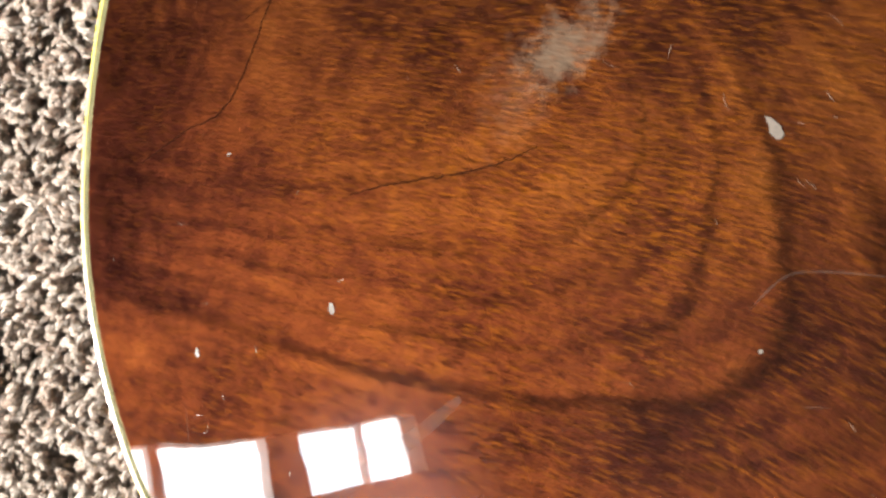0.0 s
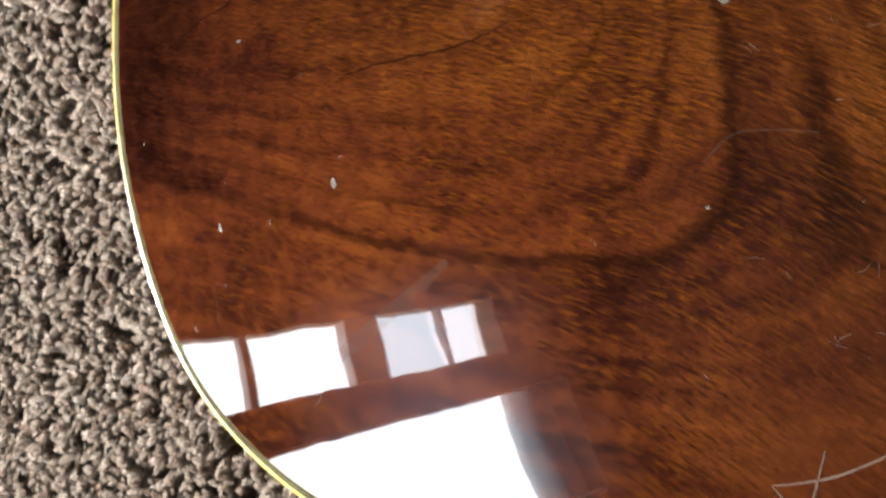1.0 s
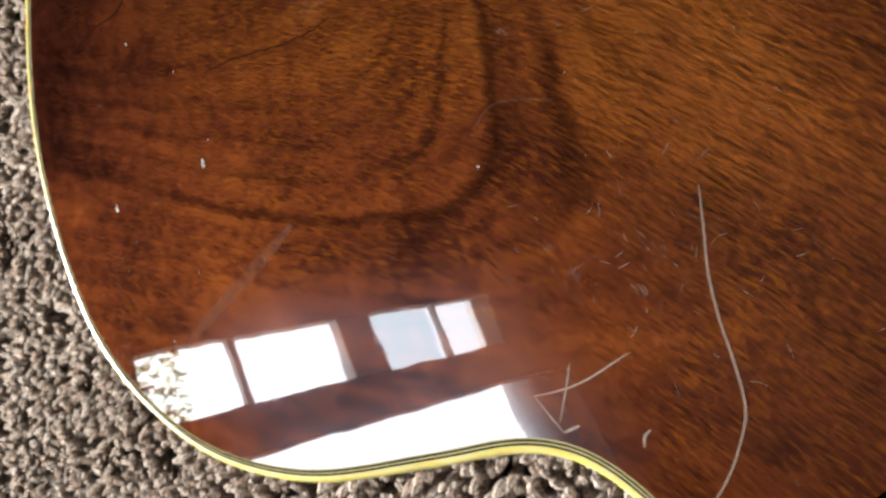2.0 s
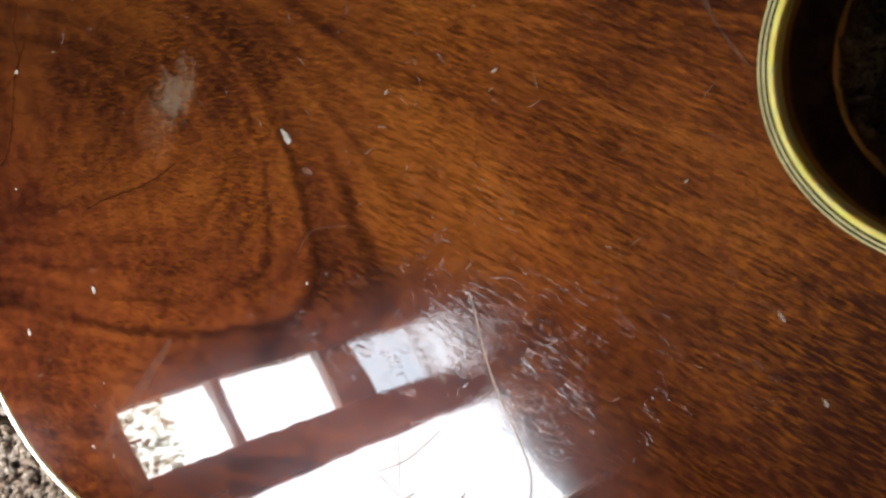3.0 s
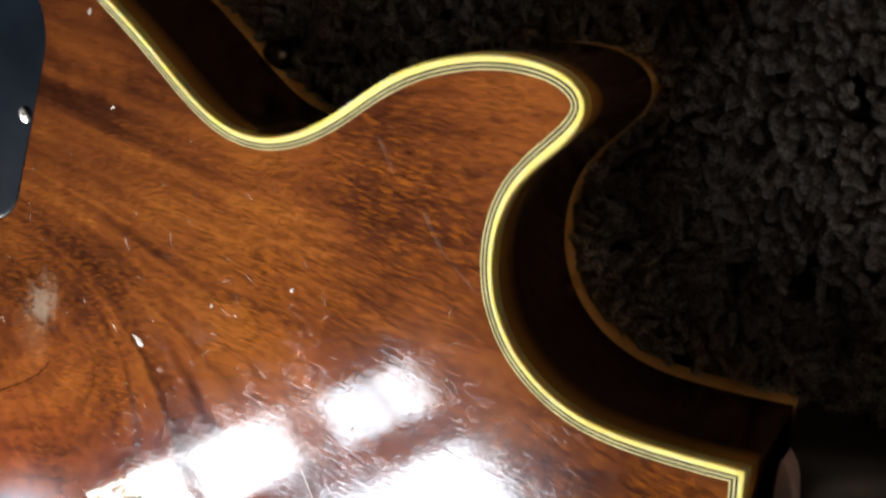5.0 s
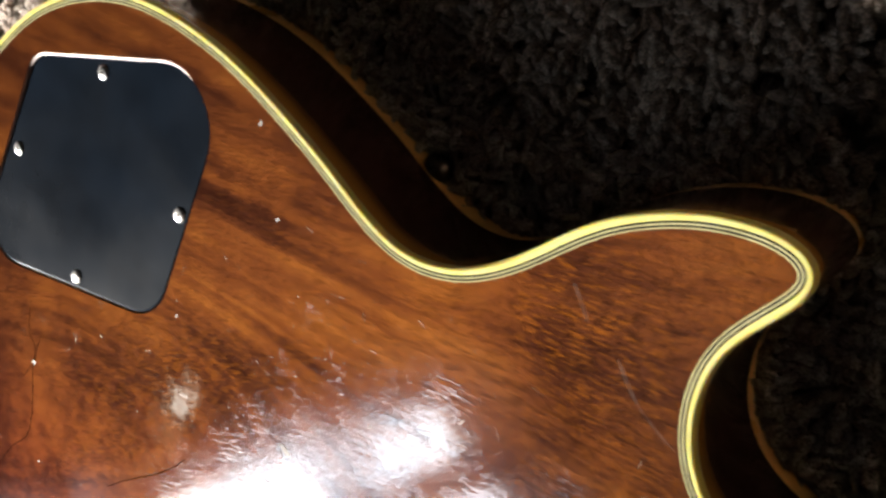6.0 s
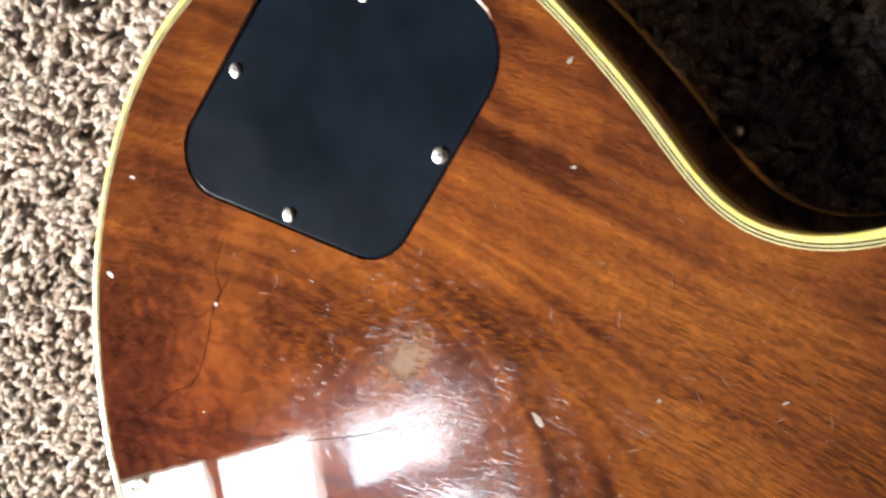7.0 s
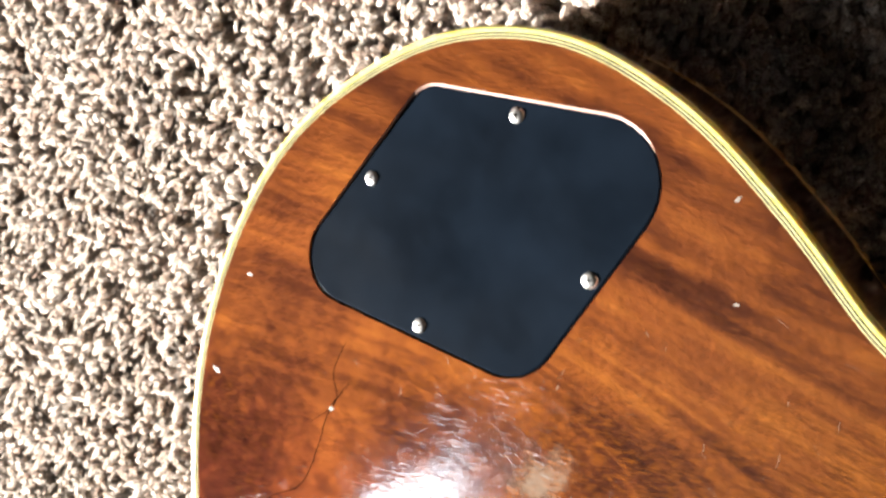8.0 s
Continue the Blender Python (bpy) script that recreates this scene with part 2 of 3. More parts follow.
    coat_normal = n.bump(n.math("MULTIPLY", n.math("MULTIPLY_ADD", dents, 0.5, streaks), haze), 0.5, 0.00010, coat_normal)
    curl = n.math("ABSOLUTE", n.math("SUBTRACT", n.noise(n.scaled(pos, 0.7, 1.2, 1), 95.0, 2, 0.5, 1.6), 0.5))
    hair = n.math("MULTIPLY", n.step(curl, 0.008, 0.0), n.step(n.noise(pos, 60.0, 2), 0.46, 0.56))
    hair = n.math("MULTIPLY", hair, n.math("MULTIPLY", n.math("MULTIPLY", n.step(low_y, -0.065, -0.03), n.step(low_y, 0.055, 0.03)), n.step(spot.outputs[0], -0.05, 0.035, (0.3, 1.0))))
    coat_normal = n.bump(hair, 0.35, 0.000026, coat_normal)
    coat_normal = n.bump(n.math("SUBTRACT", 1.0, worn), 0.12, 0.0004, coat_normal)
    normal = n.bump(fine, 0.25, 0.0003)
    n.bsdf.inputs["Coat IOR"].default_value = 4.0
    n.set(colour=n.mix(0.38, colour, (0.0, 0.0, 0.0)), rough=0.6, normal=normal, spec=0.0, coat=n.step(worn, 0.3, 0.02, (0.25, 1.0)), coat_rough=coat_rough, coat_normal=coat_normal)
    # the figure's sheen: fibres that dip towards the tail throw the light back along the body
    sheen = n.add("BsdfGlossy")
    sheen.distribution = "BECKMANN"
    sheen.inputs["Roughness"].default_value = 0.415
    dip = n.add("CombineXYZ")
    for axis, slope in enumerate((-0.26, -0.20, 0.95)):
        dip.inputs[axis].default_value = slope
    n.link(n.bump(n.math("ADD", fine, n.math("MULTIPLY", mottle, 1.2)), 0.6, 0.0006, dip.outputs[0]), sheen.inputs["Normal"])
    n.link(n.mix(0.988, colour, (0.0, 0.0, 0.0)), sheen.inputs["Color"])
    figured = n.add("AddShader")
    n.link(n.bsdf.outputs[0], figured.inputs[0])
    n.link(sheen.outputs[0], figured.inputs[1])
    # lacquer haze and lens glare round bright reflections, imitated by a faint blue-tinted wider gloss
    bloom = n.add("BsdfGlossy")
    bloom.distribution = "BECKMANN"
    bloom.inputs["Roughness"].default_value = 0.2
    bloom.inputs["Color"].default_value = (0.55, 0.78, 1.0, 1)
    n.link(crowned.outputs[0], bloom.inputs["Normal"])
    veil = n.add("MixShader")
    # faded out towards the tail to keep the sun's glare off it
    n.link(n.math("MULTIPLY", n.math("MULTIPLY_ADD", haze, 0.055, n.step(cloud, 0.3, 0.7, (0.035, 0.07))), n.math("MULTIPLY", n.step(worn, 0.6, 0.0), n.step(n.math("MULTIPLY_ADD", low_y, 0.4, spot.outputs[0]), -0.165, -0.10, (0.03, 1.0)))), veil.inputs[0])
    n.link(figured.outputs[0], veil.inputs[1])
    n.link(bloom.outputs[0], veil.inputs[2])
    n.link(veil.outputs[0], n.tree.nodes["Material Output"].inputs["Surface"])
    return n.mat


def plain(name, colour, rough, metal=0.0, vary=0.18, scale=120.0, bump=0.05, spec=0.5, depth=0.0006):
    """One colour with slight mottling and relief."""
    n = Nodes(name)
    pos = n.place()
    fac = n.noise(pos, scale, 4)
    lo = tuple(c * (1 - vary) for c in colour)
    hi = tuple(min(1.0, c * (1 + vary)) for c in colour)
    col = n.ramp(fac, (0.3, lo), (0.7, hi))
    r = n.step(n.noise(pos, scale * 0.4, 3), 0.25, 0.75, (rough * 0.75, rough * 1.3))
    return n.set(colour=col, rough=r, metal=metal, normal=n.bump(fac, bump, depth), spec=spec)


def yarn():
    n = Nodes("carpet_yarn")
    rnd = n.add("NewGeometry").outputs["Random Per Island"]
    pos = n.place()
    col = n.ramp(rnd, (0.0, (0.36, 0.27, 0.215)), (0.16, (0.50, 0.415, 0.355)), (0.45, (0.58, 0.505, 0.44)), (1.0, (0.63, 0.57, 0.51)))
    patch = n.noise(pos, 14.0, 3)
    col = n.mix(n.step(patch, 0.35, 0.7, (0.0, 0.3)), col, (0.36, 0.285, 0.23))
    fibre = n.noise(pos, 2200.0, 2)
    n.set(colour=col, rough=0.9, normal=n.bump(fibre, 0.3, 0.0008), spec=0.0)
    # loose fibres: light seeps through, and the outer fuzz has gaps
    seep = n.add("BsdfTranslucent")
    n.link(col, seep.inputs["Color"])
    body = n.add("MixShader")
    body.inputs[0].default_value = 0.5
    n.link(n.bsdf.outputs[0], body.inputs[1])
    n.link(seep.outputs[0], body.inputs[2])
    fuzz = n.add("MixShader")
    n.link(n.step(n.noise(pos, 1250.0, 2, 0.6), 0.42, 0.62, (0.1, 0.7)), fuzz.inputs[0])
    n.link(body.outputs[0], fuzz.inputs[1])
    n.link(n.add("BsdfTransparent").outputs[0], fuzz.inputs[2])
    n.link(fuzz.outputs[0], n.tree.nodes["Material Output"].inputs["Surface"])
    return n.mat


def binding():
    """Aged celluloid: light goes some way into it."""
    n = Nodes("aged_cream_binding")
    pos = n.place()
    col = n.ramp(n.noise(pos, 70.0, 4), (0.3, (0.46, 0.40, 0.115)), (0.7, (0.52, 0.465, 0.17)))
    n.bsdf.inputs["Subsurface Radius"].default_value = (1.0, 0.62, 0.10)
    return n.set(colour=col, rough=0.34, spec=0.06, coat=0.4, coat_rough=0.3, sub=0.85, sub_scale=0.0026, normal=n.bump(n.noise(pos, 240.0, 3), 0.03, 0.0004))


def shaded_edge():
    """Amber side face below the binding's top, its shade painted in, darker further down."""
    n = Nodes("amber_edge_shade")
    pos = n.place()
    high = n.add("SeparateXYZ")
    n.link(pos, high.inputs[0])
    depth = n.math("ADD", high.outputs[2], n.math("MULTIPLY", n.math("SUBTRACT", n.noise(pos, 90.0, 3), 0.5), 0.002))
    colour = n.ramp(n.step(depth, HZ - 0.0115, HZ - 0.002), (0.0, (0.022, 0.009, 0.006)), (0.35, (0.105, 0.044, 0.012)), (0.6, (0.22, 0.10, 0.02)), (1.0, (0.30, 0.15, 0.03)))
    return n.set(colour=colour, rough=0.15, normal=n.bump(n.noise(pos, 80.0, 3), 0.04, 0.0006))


def window_glow():
    """Soft glow added at the top of the wide window, dimming towards the top."""
    n = Nodes("window_glow")
    high = n.add("SeparateXYZ")
    n.link(n.place(), high.inputs[0])
    glow = n.add("Emission")
    n.link(n.ramp(n.step(high.outputs[2], 2.95, 3.18), (0.0, (0.80, 0.88, 0.95)), (0.35, (0.27, 0.30, 0.32)), (1.0, (0.01, 0.01, 0.01))), glow.inputs[0])
    glow.inputs[1].default_value = 0.36
    n.link(glow.outputs[0], n.tree.nodes["Material Output"].inputs["Surface"])
    return n.mat


WINDOW_GLOW = window_glow()
WOOD = wood_back()
CREAM = binding()
PURFLING = plain("lacquered_cream_purfling", (0.28, 0.255, 0.13), 0.4, vary=0.2, scale=90, spec=0.0)
BLACK_LINE = plain("black_purfling", (0.008, 0.007, 0.006), 0.5, spec=0.0)
SIDE = plain("dark_side_lacquer", (0.036, 0.015, 0.011), 0.12, vary=0.4, scale=60)
NECK = plain("black_neck_lacquer", (0.015, 0.011, 0.010), 0.34, vary=0.35, scale=40, spec=0.35)
HEEL = plain("dark_heel_wood", (0.30, 0.20, 0.17), 0.4, vary=0.4, scale=110)
HEEL_COAT = HEEL.node_tree.nodes["Principled BSDF"].inputs
HEEL_COAT["Coat Weight"].default_value, HEEL_COAT["Coat IOR"].default_value, HEEL_COAT["Coat Roughness"].default_value = 1.0, 1.6, 0.4
PLASTIC = plain("black_cover_plastic", (0.0026, 0.0042, 0.0068), 0.22, vary=0.3, scale=40, bump=0.02, spec=0.03)
AMBER = shaded_edge()
FRONT_CREAM = plain("amber_front_binding", (0.80, 0.42, 0.11), 0.3, vary=0.15)
BARE = plain("bare_wood_ledge", (0.17, 0.085, 0.058), 0.6, vary=0.25, scale=300)
CHROME = plain("worn_chrome", (0.85, 0.83, 0.79), 0.3, metal=1.0, vary=0.15, scale=600)
DARK_METAL = plain("tarnished_metal", (0.10, 0.085, 0.07), 0.3, metal=1.0)
CHIP = plain("bare_chip", (0.09, 0.07, 0.053), 0.7, vary=0.25, scale=900)
SCRATCH = plain("pale_scratch", (0.115, 0.072, 0.048), 0.6, vary=0.3, scale=500)
CHECK = plain("dark_check", (0.015, 0.005, 0.0026), 0.8, spec=0.0)
EBONY = plain("fingerboard_wood", (0.02, 0.015, 0.012), 0.4)
YARN = yarn()
BACKING = plain("carpet_backing", (0.17, 0.135, 0.105), 0.95, vary=0.4, scale=260, bump=0.6, depth=0.004)
CARPET = plain("beige_carpet", (0.28, 0.23, 0.19), 0.95, vary=0.5, scale=240, bump=1.0, depth=0.012)
PAINT = plain("wall_paint", (0.16, 0.118, 0.085), 0.8, vary=0.04, scale=8)
# unseen ceiling, coloured dark so that little light bounces back down
CEIL = plain("low_bounce_ceiling", (0.06, 0.05, 0.04), 0.9, vary=0.04, scale=10)
TRIM = plain("white_window_paint", (0.72, 0.71, 0.68), 0.4, vary=0.05, scale=15)


# ---- helpers ----
def mesh_from(name, bm, material, smooth=False):
    data = bpy.data.meshes.new(name)
    bm.to_mesh(data)
    bm.free()
    data.materials.append(material)
    if smooth:
        data.shade_smooth()
    return data


def part(name, bm, material, parent, label="", smooth=False):
    ob = new(name, mesh_from(name, bm, material, smooth))
    ob.parent = parent
    return tagged(ob, label)


def box(bm, lo, hi, m=None):
    made = bmesh.ops.create_cube(bm, size=1.0)["verts"]
    for v in made:
        v.co = Vector([(a + b) / 2 + c * (b - a) for a, b, c in zip(lo, hi, v.co)])
        if m is not None:
            v.co = m @ v.co
    return made


def catmull(points, steps):
    """A smooth open curve through the points, the ends doubled."""
    p = [np.array(q, float) for q in (points[0], *points, points[-1])]
    out = []
    for a, b, c, d in zip(p, p[1:], p[2:], p[3:]):
        for k in range(steps):
            t = k / steps
            out.append(0.5 * (2 * b + (c - a) * t + (2 * a - 5 * b + 4 * c - d) * t * t + (3 * b - a - 3 * c + d) * t ** 3))
    out.append(p[-2])
    return np.array(out)


def evenly(line, count):
    seg = np.r_[0, np.cumsum(np.linalg.norm(np.diff(line, axis=0), axis=1))]
    at = np.linspace(0, seg[-1], count)
    return np.c_[np.interp(at, seg, line[:, 0]), np.interp(at, seg, line[:, 1])]


def smoothed(line, rounds):
    line = line.copy()
    for _ in range(rounds):
        line[1:-1] = 0.5 * line[1:-1] + 0.25 * (line[:-2] + line[2:])
    return line


def inset(loop, d):
    """A closed counter-clockwise loop moved inwards by d, with mitred corners."""
    edge = np.roll(loop, -1, 0) - loop
    nrm = np.c_[-edge[:, 1], edge[:, 0]] / np.linalg.norm(edge, axis=1)[:, None]
    prev = np.roll(nrm, 1, 0)
    both = nrm + prev
    return loop + d * both / (1 + (nrm * prev).sum(1))[:, None]


def bands(bm, rings):
    """Faces between closed rings of equal count: lists of (xy loop, z)."""
    rows = [[bm.verts.new((x, y, z)) for x, y in loop] for loop, z in rings]
    for a, b in zip(rows, rows[1:]):
        for k in range(len(a)):
            j = (k + 1) % len(a)
            bm.faces.new((a[k], b[k], b[j], a[j]))
    return rows


def inside(xy, loop):
    """Which of the points lie within a closed loop."""
    x, y = xy[:, 0], xy[:, 1]
    hit = np.zeros(len(xy), bool)
    for (x0, y0), (x1, y1) in zip(loop, np.roll(loop, -1, 0)):
        cross = (y0 > y) != (y1 > y)
        hit ^= cross & (x < (x1 - x0) * (y - y0) / (y1 - y0 + 1e-15) + x0)
    return hit


def fillet(corners, radii, steps=10):
    """A closed polygon with rounded corners."""
    out = []
    count = len(corners)
    for k, (c, r) in enumerate(zip(corners, radii)):
        c = np.array(c, float)
        a = np.array(corners[k - 1], float) - c
        b = np.array(corners[(k + 1) % count], float) - c
        a, b = a / np.linalg.norm(a), b / np.linalg.norm(b)
        half = math.acos(float(a @ b)) / 2
        mid = c + (a + b) / np.linalg.norm(a + b) * r / math.sin(half)
        p, q = c + a * r / math.tan(half), c + b * r / math.tan(half)
        t0, t1 = math.atan2(*(p - mid)[::-1]), math.atan2(*(q - mid)[::-1])
        turn = (t1 - t0 + math.pi) % (2 * math.pi) - math.pi
        out += [mid + r * np.array((math.cos(t0 + turn * s / steps), math.sin(t0 + turn * s / steps))) for s in range(steps + 1)]
    return np.array(out)


# ---- room ----
def wall_matrix():
    return Matrix((AX_S, AX_N, Vector((0, 0, 1)))).transposed().to_4x4()


WM = wall_matrix()        # local x along the window wall, y outwards, z up


def slab(name, lo, hi, material, label, category):
    bm = bmesh.new()
    box(bm, lo, hi, WM)
    bmesh.ops.recalc_face_normals(bm, faces=bm.faces)
    ob = new(name, mesh_from(name, bm, material))
    return tagged(ob, label, category, kind="structure")


def build_room():
    s0, s1 = ROOM_S
    b, d, h = ROOM_BACK, WALL_D, ROOM_H
    slab("floor", (s0, b, -0.1), (s1, d, -0.004), CARPET, "beige brown carpeted floor of a living room", "floor")
    bm = bmesh.new()
    box(bm, (-0.51, -0.37, -0.0035), (0.39, 0.37, -0.001), Matrix.Identity(4))
    tagged(new("carpet_backing", mesh_from("carpet_backing", bm, BACKING)), "dark woven backing under the carpet yarn", "carpet", kind="structure")
    slab("ceiling", (s0, b, h), (s1, d, h + 0.1), CEIL, "plain unseen ceiling, coloured dark to limit bounced light", "ceiling")
    slab("wall_west", (s0 - 0.12, b, -0.1), (s0, d, h), PAINT, "plain brown painted wall", "wall")
    slab("wall_east", (s1, b, -0.1), (s1 + 0.12, d, h), PAINT, "plain brown painted wall", "wall")
    slab("wall_back", (s0, b - 0.12, -0.1), (s1, b, h), PAINT, "plain brown painted wall", "wall")
    # window wall, built of piers and lintels round the two windows and the added sun opening
    bm = bmesh.new()
    n0, n1, na, nb = NARROW
    w0, w1, wa, wb = WIDE
    l0, l1, la, lb = LOW
    for x0, x1, z0, z1 in ((s0, n0, lb, h), (n1, w0, lb, h), (w1, s1, lb, h), (n0, n1, lb, na), (n0, n1, nb, h), (w0, w1, lb, wa), (w0, w1, wb, h), (s0, s1, -0.1, la), (s0, l0, la, lb), (l1, s1, la, lb)):
        box(bm, (x0, d, z0), (x1, d + 0.13, z1), WM)
    bmesh.ops.recalc_face_normals(bm, faces=bm.faces)
    tagged(new("wall_window", mesh_from("wall_window", bm, PAINT)), "brown painted wall with windows", "wall", kind="structure")


def bars(window, pieces):
    for name, lo, hi in pieces:
        bm = bmesh.new()
        box(bm, lo, hi, WM)
        bmesh.ops.bevel(bm, geom=list(bm.edges), offset=0.004, segments=1, affect="EDGES")
        bmesh.ops.recalc_face_normals(bm, faces=bm.faces)
        part(name, bm, TRIM, window)


def build_windows():
    d = WALL_D
    n0, n1, na, nb = NARROW
    win = tagged(new("window_1"), "narrow white-framed window with thin muntins", "window", kind="structure")
    bars(win, (("muntin", (n0, d + 0.025, 1.689), (n1, d + 0.045, 1.721)), ("muntin", (n0, d + 0.025, 2.646), (n1, d + 0.045, 2.660)),
               ("rail", (n0, d + 0.015, 2.140), (n1, d + 0.05, 2.305)), ("sill", (n0 - 0.03, d - 0.03, na - 0.03), (n1 + 0.03, d - 0.001, na))))
    w0, w1, wa, wb = WIDE
    win = tagged(new("window_2"), "wide white-framed window with a white sill", "window", kind="structure")
    bars(win, (("sill", (w0 - 0.03, d - 0.04, wa - 0.035), (w1 + 0.03, d - 0.001, wa)), ("frame", (w0, d + 0.02, wa), (w0 + 0.015, d + 0.06, wb)),
               ("frame", (w1 - 0.02, d + 0.02, wa), (w1, d + 0.06, wb))))
    # emissive panel added for the fading glow above the wide window's sky lamp
    bm = bmesh.new()
    box(bm, (w0 + 0.001, d + 0.105, 2.951), (w1 - 0.001, d + 0.115, wb - 0.001), WM)
    tagged(new("glow_panel", mesh_from("glow_panel", bm, WINDOW_GLOW)), "added glowing panel at a window's top, dimming upwards", "sky", kind="structure")
    # frame and sill of the added, unseen opening for the sun
    l0, l1, la, lb = LOW
    win = tagged(new("sun_opening"), "unseen low opening with a white frame, added to let the sun in", "window", kind="structure")
    bars(win, (("sill", (l0 - 0.03, d - 0.04, la - 0.035), (l1 + 0.03, d - 0.001, la)), ("frame", (l0, d + 0.04, la), (l0 + 0.03, d + 0.10, lb)),
               ("frame", (l1 - 0.03, d + 0.04, la), (l1, d + 0.10, lb))))


def build_shrub():
    """Leaf sprays of a shrub against the foot of the narrow window."""
    shrub = tagged(new("shrub"), "leafy green shrub outside a narrow window", "shrub")
    twig = random.Random(3)
    leaf = Nodes("shrub_leaf")
    seep = leaf.add("BsdfTranslucent")
    leaf.link(leaf.ramp(leaf.noise(leaf.place(), 40.0, 3), (0.3, (0.09, 0.12, 0.09)), (0.7, (0.34, 0.38, 0.33))), seep.inputs["Color"])
    leaf.link(seep.outputs[0], leaf.tree.nodes["Material Output"].inputs["Surface"])
    leaf_mat = leaf.mat
    bm = bmesh.new()
    box(bm, (-0.18, WALL_D + 0.064, 1.325), (-0.17, WALL_D + 0.074, 1.43), WM)
    part("stem", bm, plain("shrub_bark", (0.12, 0.08, 0.05), 0.8), shrub)
    bm = bmesh.new()
    for _ in range(210):
        s, h = twig.uniform(-0.28, -0.045), 1.30 + 0.23 * twig.random() ** 1.6
        m = WM @ pose(s, WALL_D + twig.uniform(0.058, 0.085), h, twig.uniform(50, 130), twig.uniform(0, 180), twig.uniform(-30, 30))
        a, b = twig.uniform(0.012, 0.024), twig.uniform(0.006, 0.011)
        vs = [bm.verts.new(m @ Vector(p)) for p in ((-a, 0, 0), (-a * 0.3, b, 0.002), (a * 0.4, b * 0.8, 0.002), (a, 0, -0.003), (a * 0.4, -b * 0.8, 0.002), (-a * 0.3, -b, 0.002))]
        bm.faces.new(vs)
    tagged(part("foliage", bm, leaf_mat, shrub), kind="stuff")


build_room()
build_windows()
build_shrub()

# ---- guitar ----
guitar = tagged(new("electric_guitar"), "scuffed figured-brown electric guitar, cream bound, face down on carpet", "guitar")

# outline of the body, from the treble side of the neck round to its bass side
TREBLE = ((0.194, 0.034), (0.170, 0.0333), (0.148, 0.0358), (0.130, 0.048), (0.1220, 0.067), (0.1254, 0.0896), (0.1385, 0.1038), (0.1482, 0.1136),
          (0.1412, 0.1236), (0.1178, 0.1267), (0.090, 0.1195), (0.0643, 0.103), (0.0435, 0.0955), (0.0207, 0.0998), (-0.0158, 0.1278), (-0.0577, 0.1532),
          (-0.107, 0.1653), (-0.160, 0.152), (-0.210, 0.108), (-0.2345, 0.048), (-0.2366, -0.0215), (-0.213, -0.0955), (-0.160, -0.151),
          (-0.097, -0.165), (-0.040, -0.149), (0.0102, -0.1134), (0.0363, -0.0933), (0.0603, -0.0881), (0.100, -0.100), (0.145, -0.114),
          (0.174, -0.090), (0.1905, -0.058), (0.1965, -0.030))
OUTLINE = smoothed(evenly(catmull(TREBLE, 12), 460), 12)
OUTLINE = np.r_[OUTLINE[:1], OUTLINE[3:], np.linspace(OUTLINE[-1], OUTLINE[0], 22)[1:-3]]

COVER = fillet(((-0.0438, 0.1451), (-0.1542, 0.1385), (-0.2014, 0.0494), (-0.0848, 0.0451)), (0.023, 0.0143, 0.018, 0.022))
T = np.linspace(0, 2 * math.pi, 48, endpoint=False)
SWITCH = np.c_[0.136 + 0.0242 * np.cos(T), -0.069 + 0.0242 * np.sin(T)]


def ring_between(name, rings, material, label="", smooth=True):
    bm = bmesh.new()
    bands(bm, rings)
    bmesh.ops.recalc_face_normals(bm, faces=bm.faces)
    return part(name, bm, material, guitar, label, smooth)


# grain field: the lines of the figure by their place across the grain (mm), spread smoothly over the back
FIGURE = {0: ((-0.205, -0.100), (-0.153, -0.087), (-0.114, -0.080), (-0.080, -0.072), (-0.051, -0.062), (-0.027, -0.052), (-0.010, -0.042), (-0.002, -0.030),
              (-0.004, -0.015), (-0.010, 0.0), (-0.019, 0.012), (-0.034, 0.026), (-0.060, 0.040), (-0.11, 0.052), (-0.21, 0.055)),
          -11: ((-0.129, -0.072), (-0.088, -0.062), (-0.061, -0.053), (-0.035, -0.040), (-0.022, -0.030), (-0.023, -0.016), (-0.027, -0.002)),
          -20: ((-0.175, -0.073), (-0.114, -0.059), (-0.071, -0.045), (-0.049, -0.034), (-0.040, -0.022), (-0.035, -0.006)),
          -28: ((-0.146, -0.057), (-0.087, -0.038), (-0.061, -0.028), (-0.050, -0.018), (-0.043, -0.003), (-0.050, 0.016)),
          -38: ((-0.166, -0.048), (-0.119, -0.032), (-0.093, -0.021), (-0.068, -0.006)),
          -50: ((-0.17, -0.022), (-0.115, 0.0), (-0.23, -0.045))}
OUTER = {12: ((0.003, 0.010), (0.010, -0.003), (0.020, -0.010), (0.028, -0.024), (-0.046, 0.042)), 30: ((0.128, 0.006), (0.058, 0.024), (0.185, -0.010)),
         76: ((0.036, 0.075), (0.107, 0.066)), 46: ((-0.076, 0.071),), 90: ((-0.067, 0.111),), 106: ((0.06, 0.109),), 40: ((-0.10, -0.12), (0.0, -0.09)), 38: ((0.10, -0.06),), 35: ((-0.21, 0.085),)}
GRAIN = [(x, y, level) for lines in (FIGURE, OUTER) for level, line in lines.items() for x, y in line]


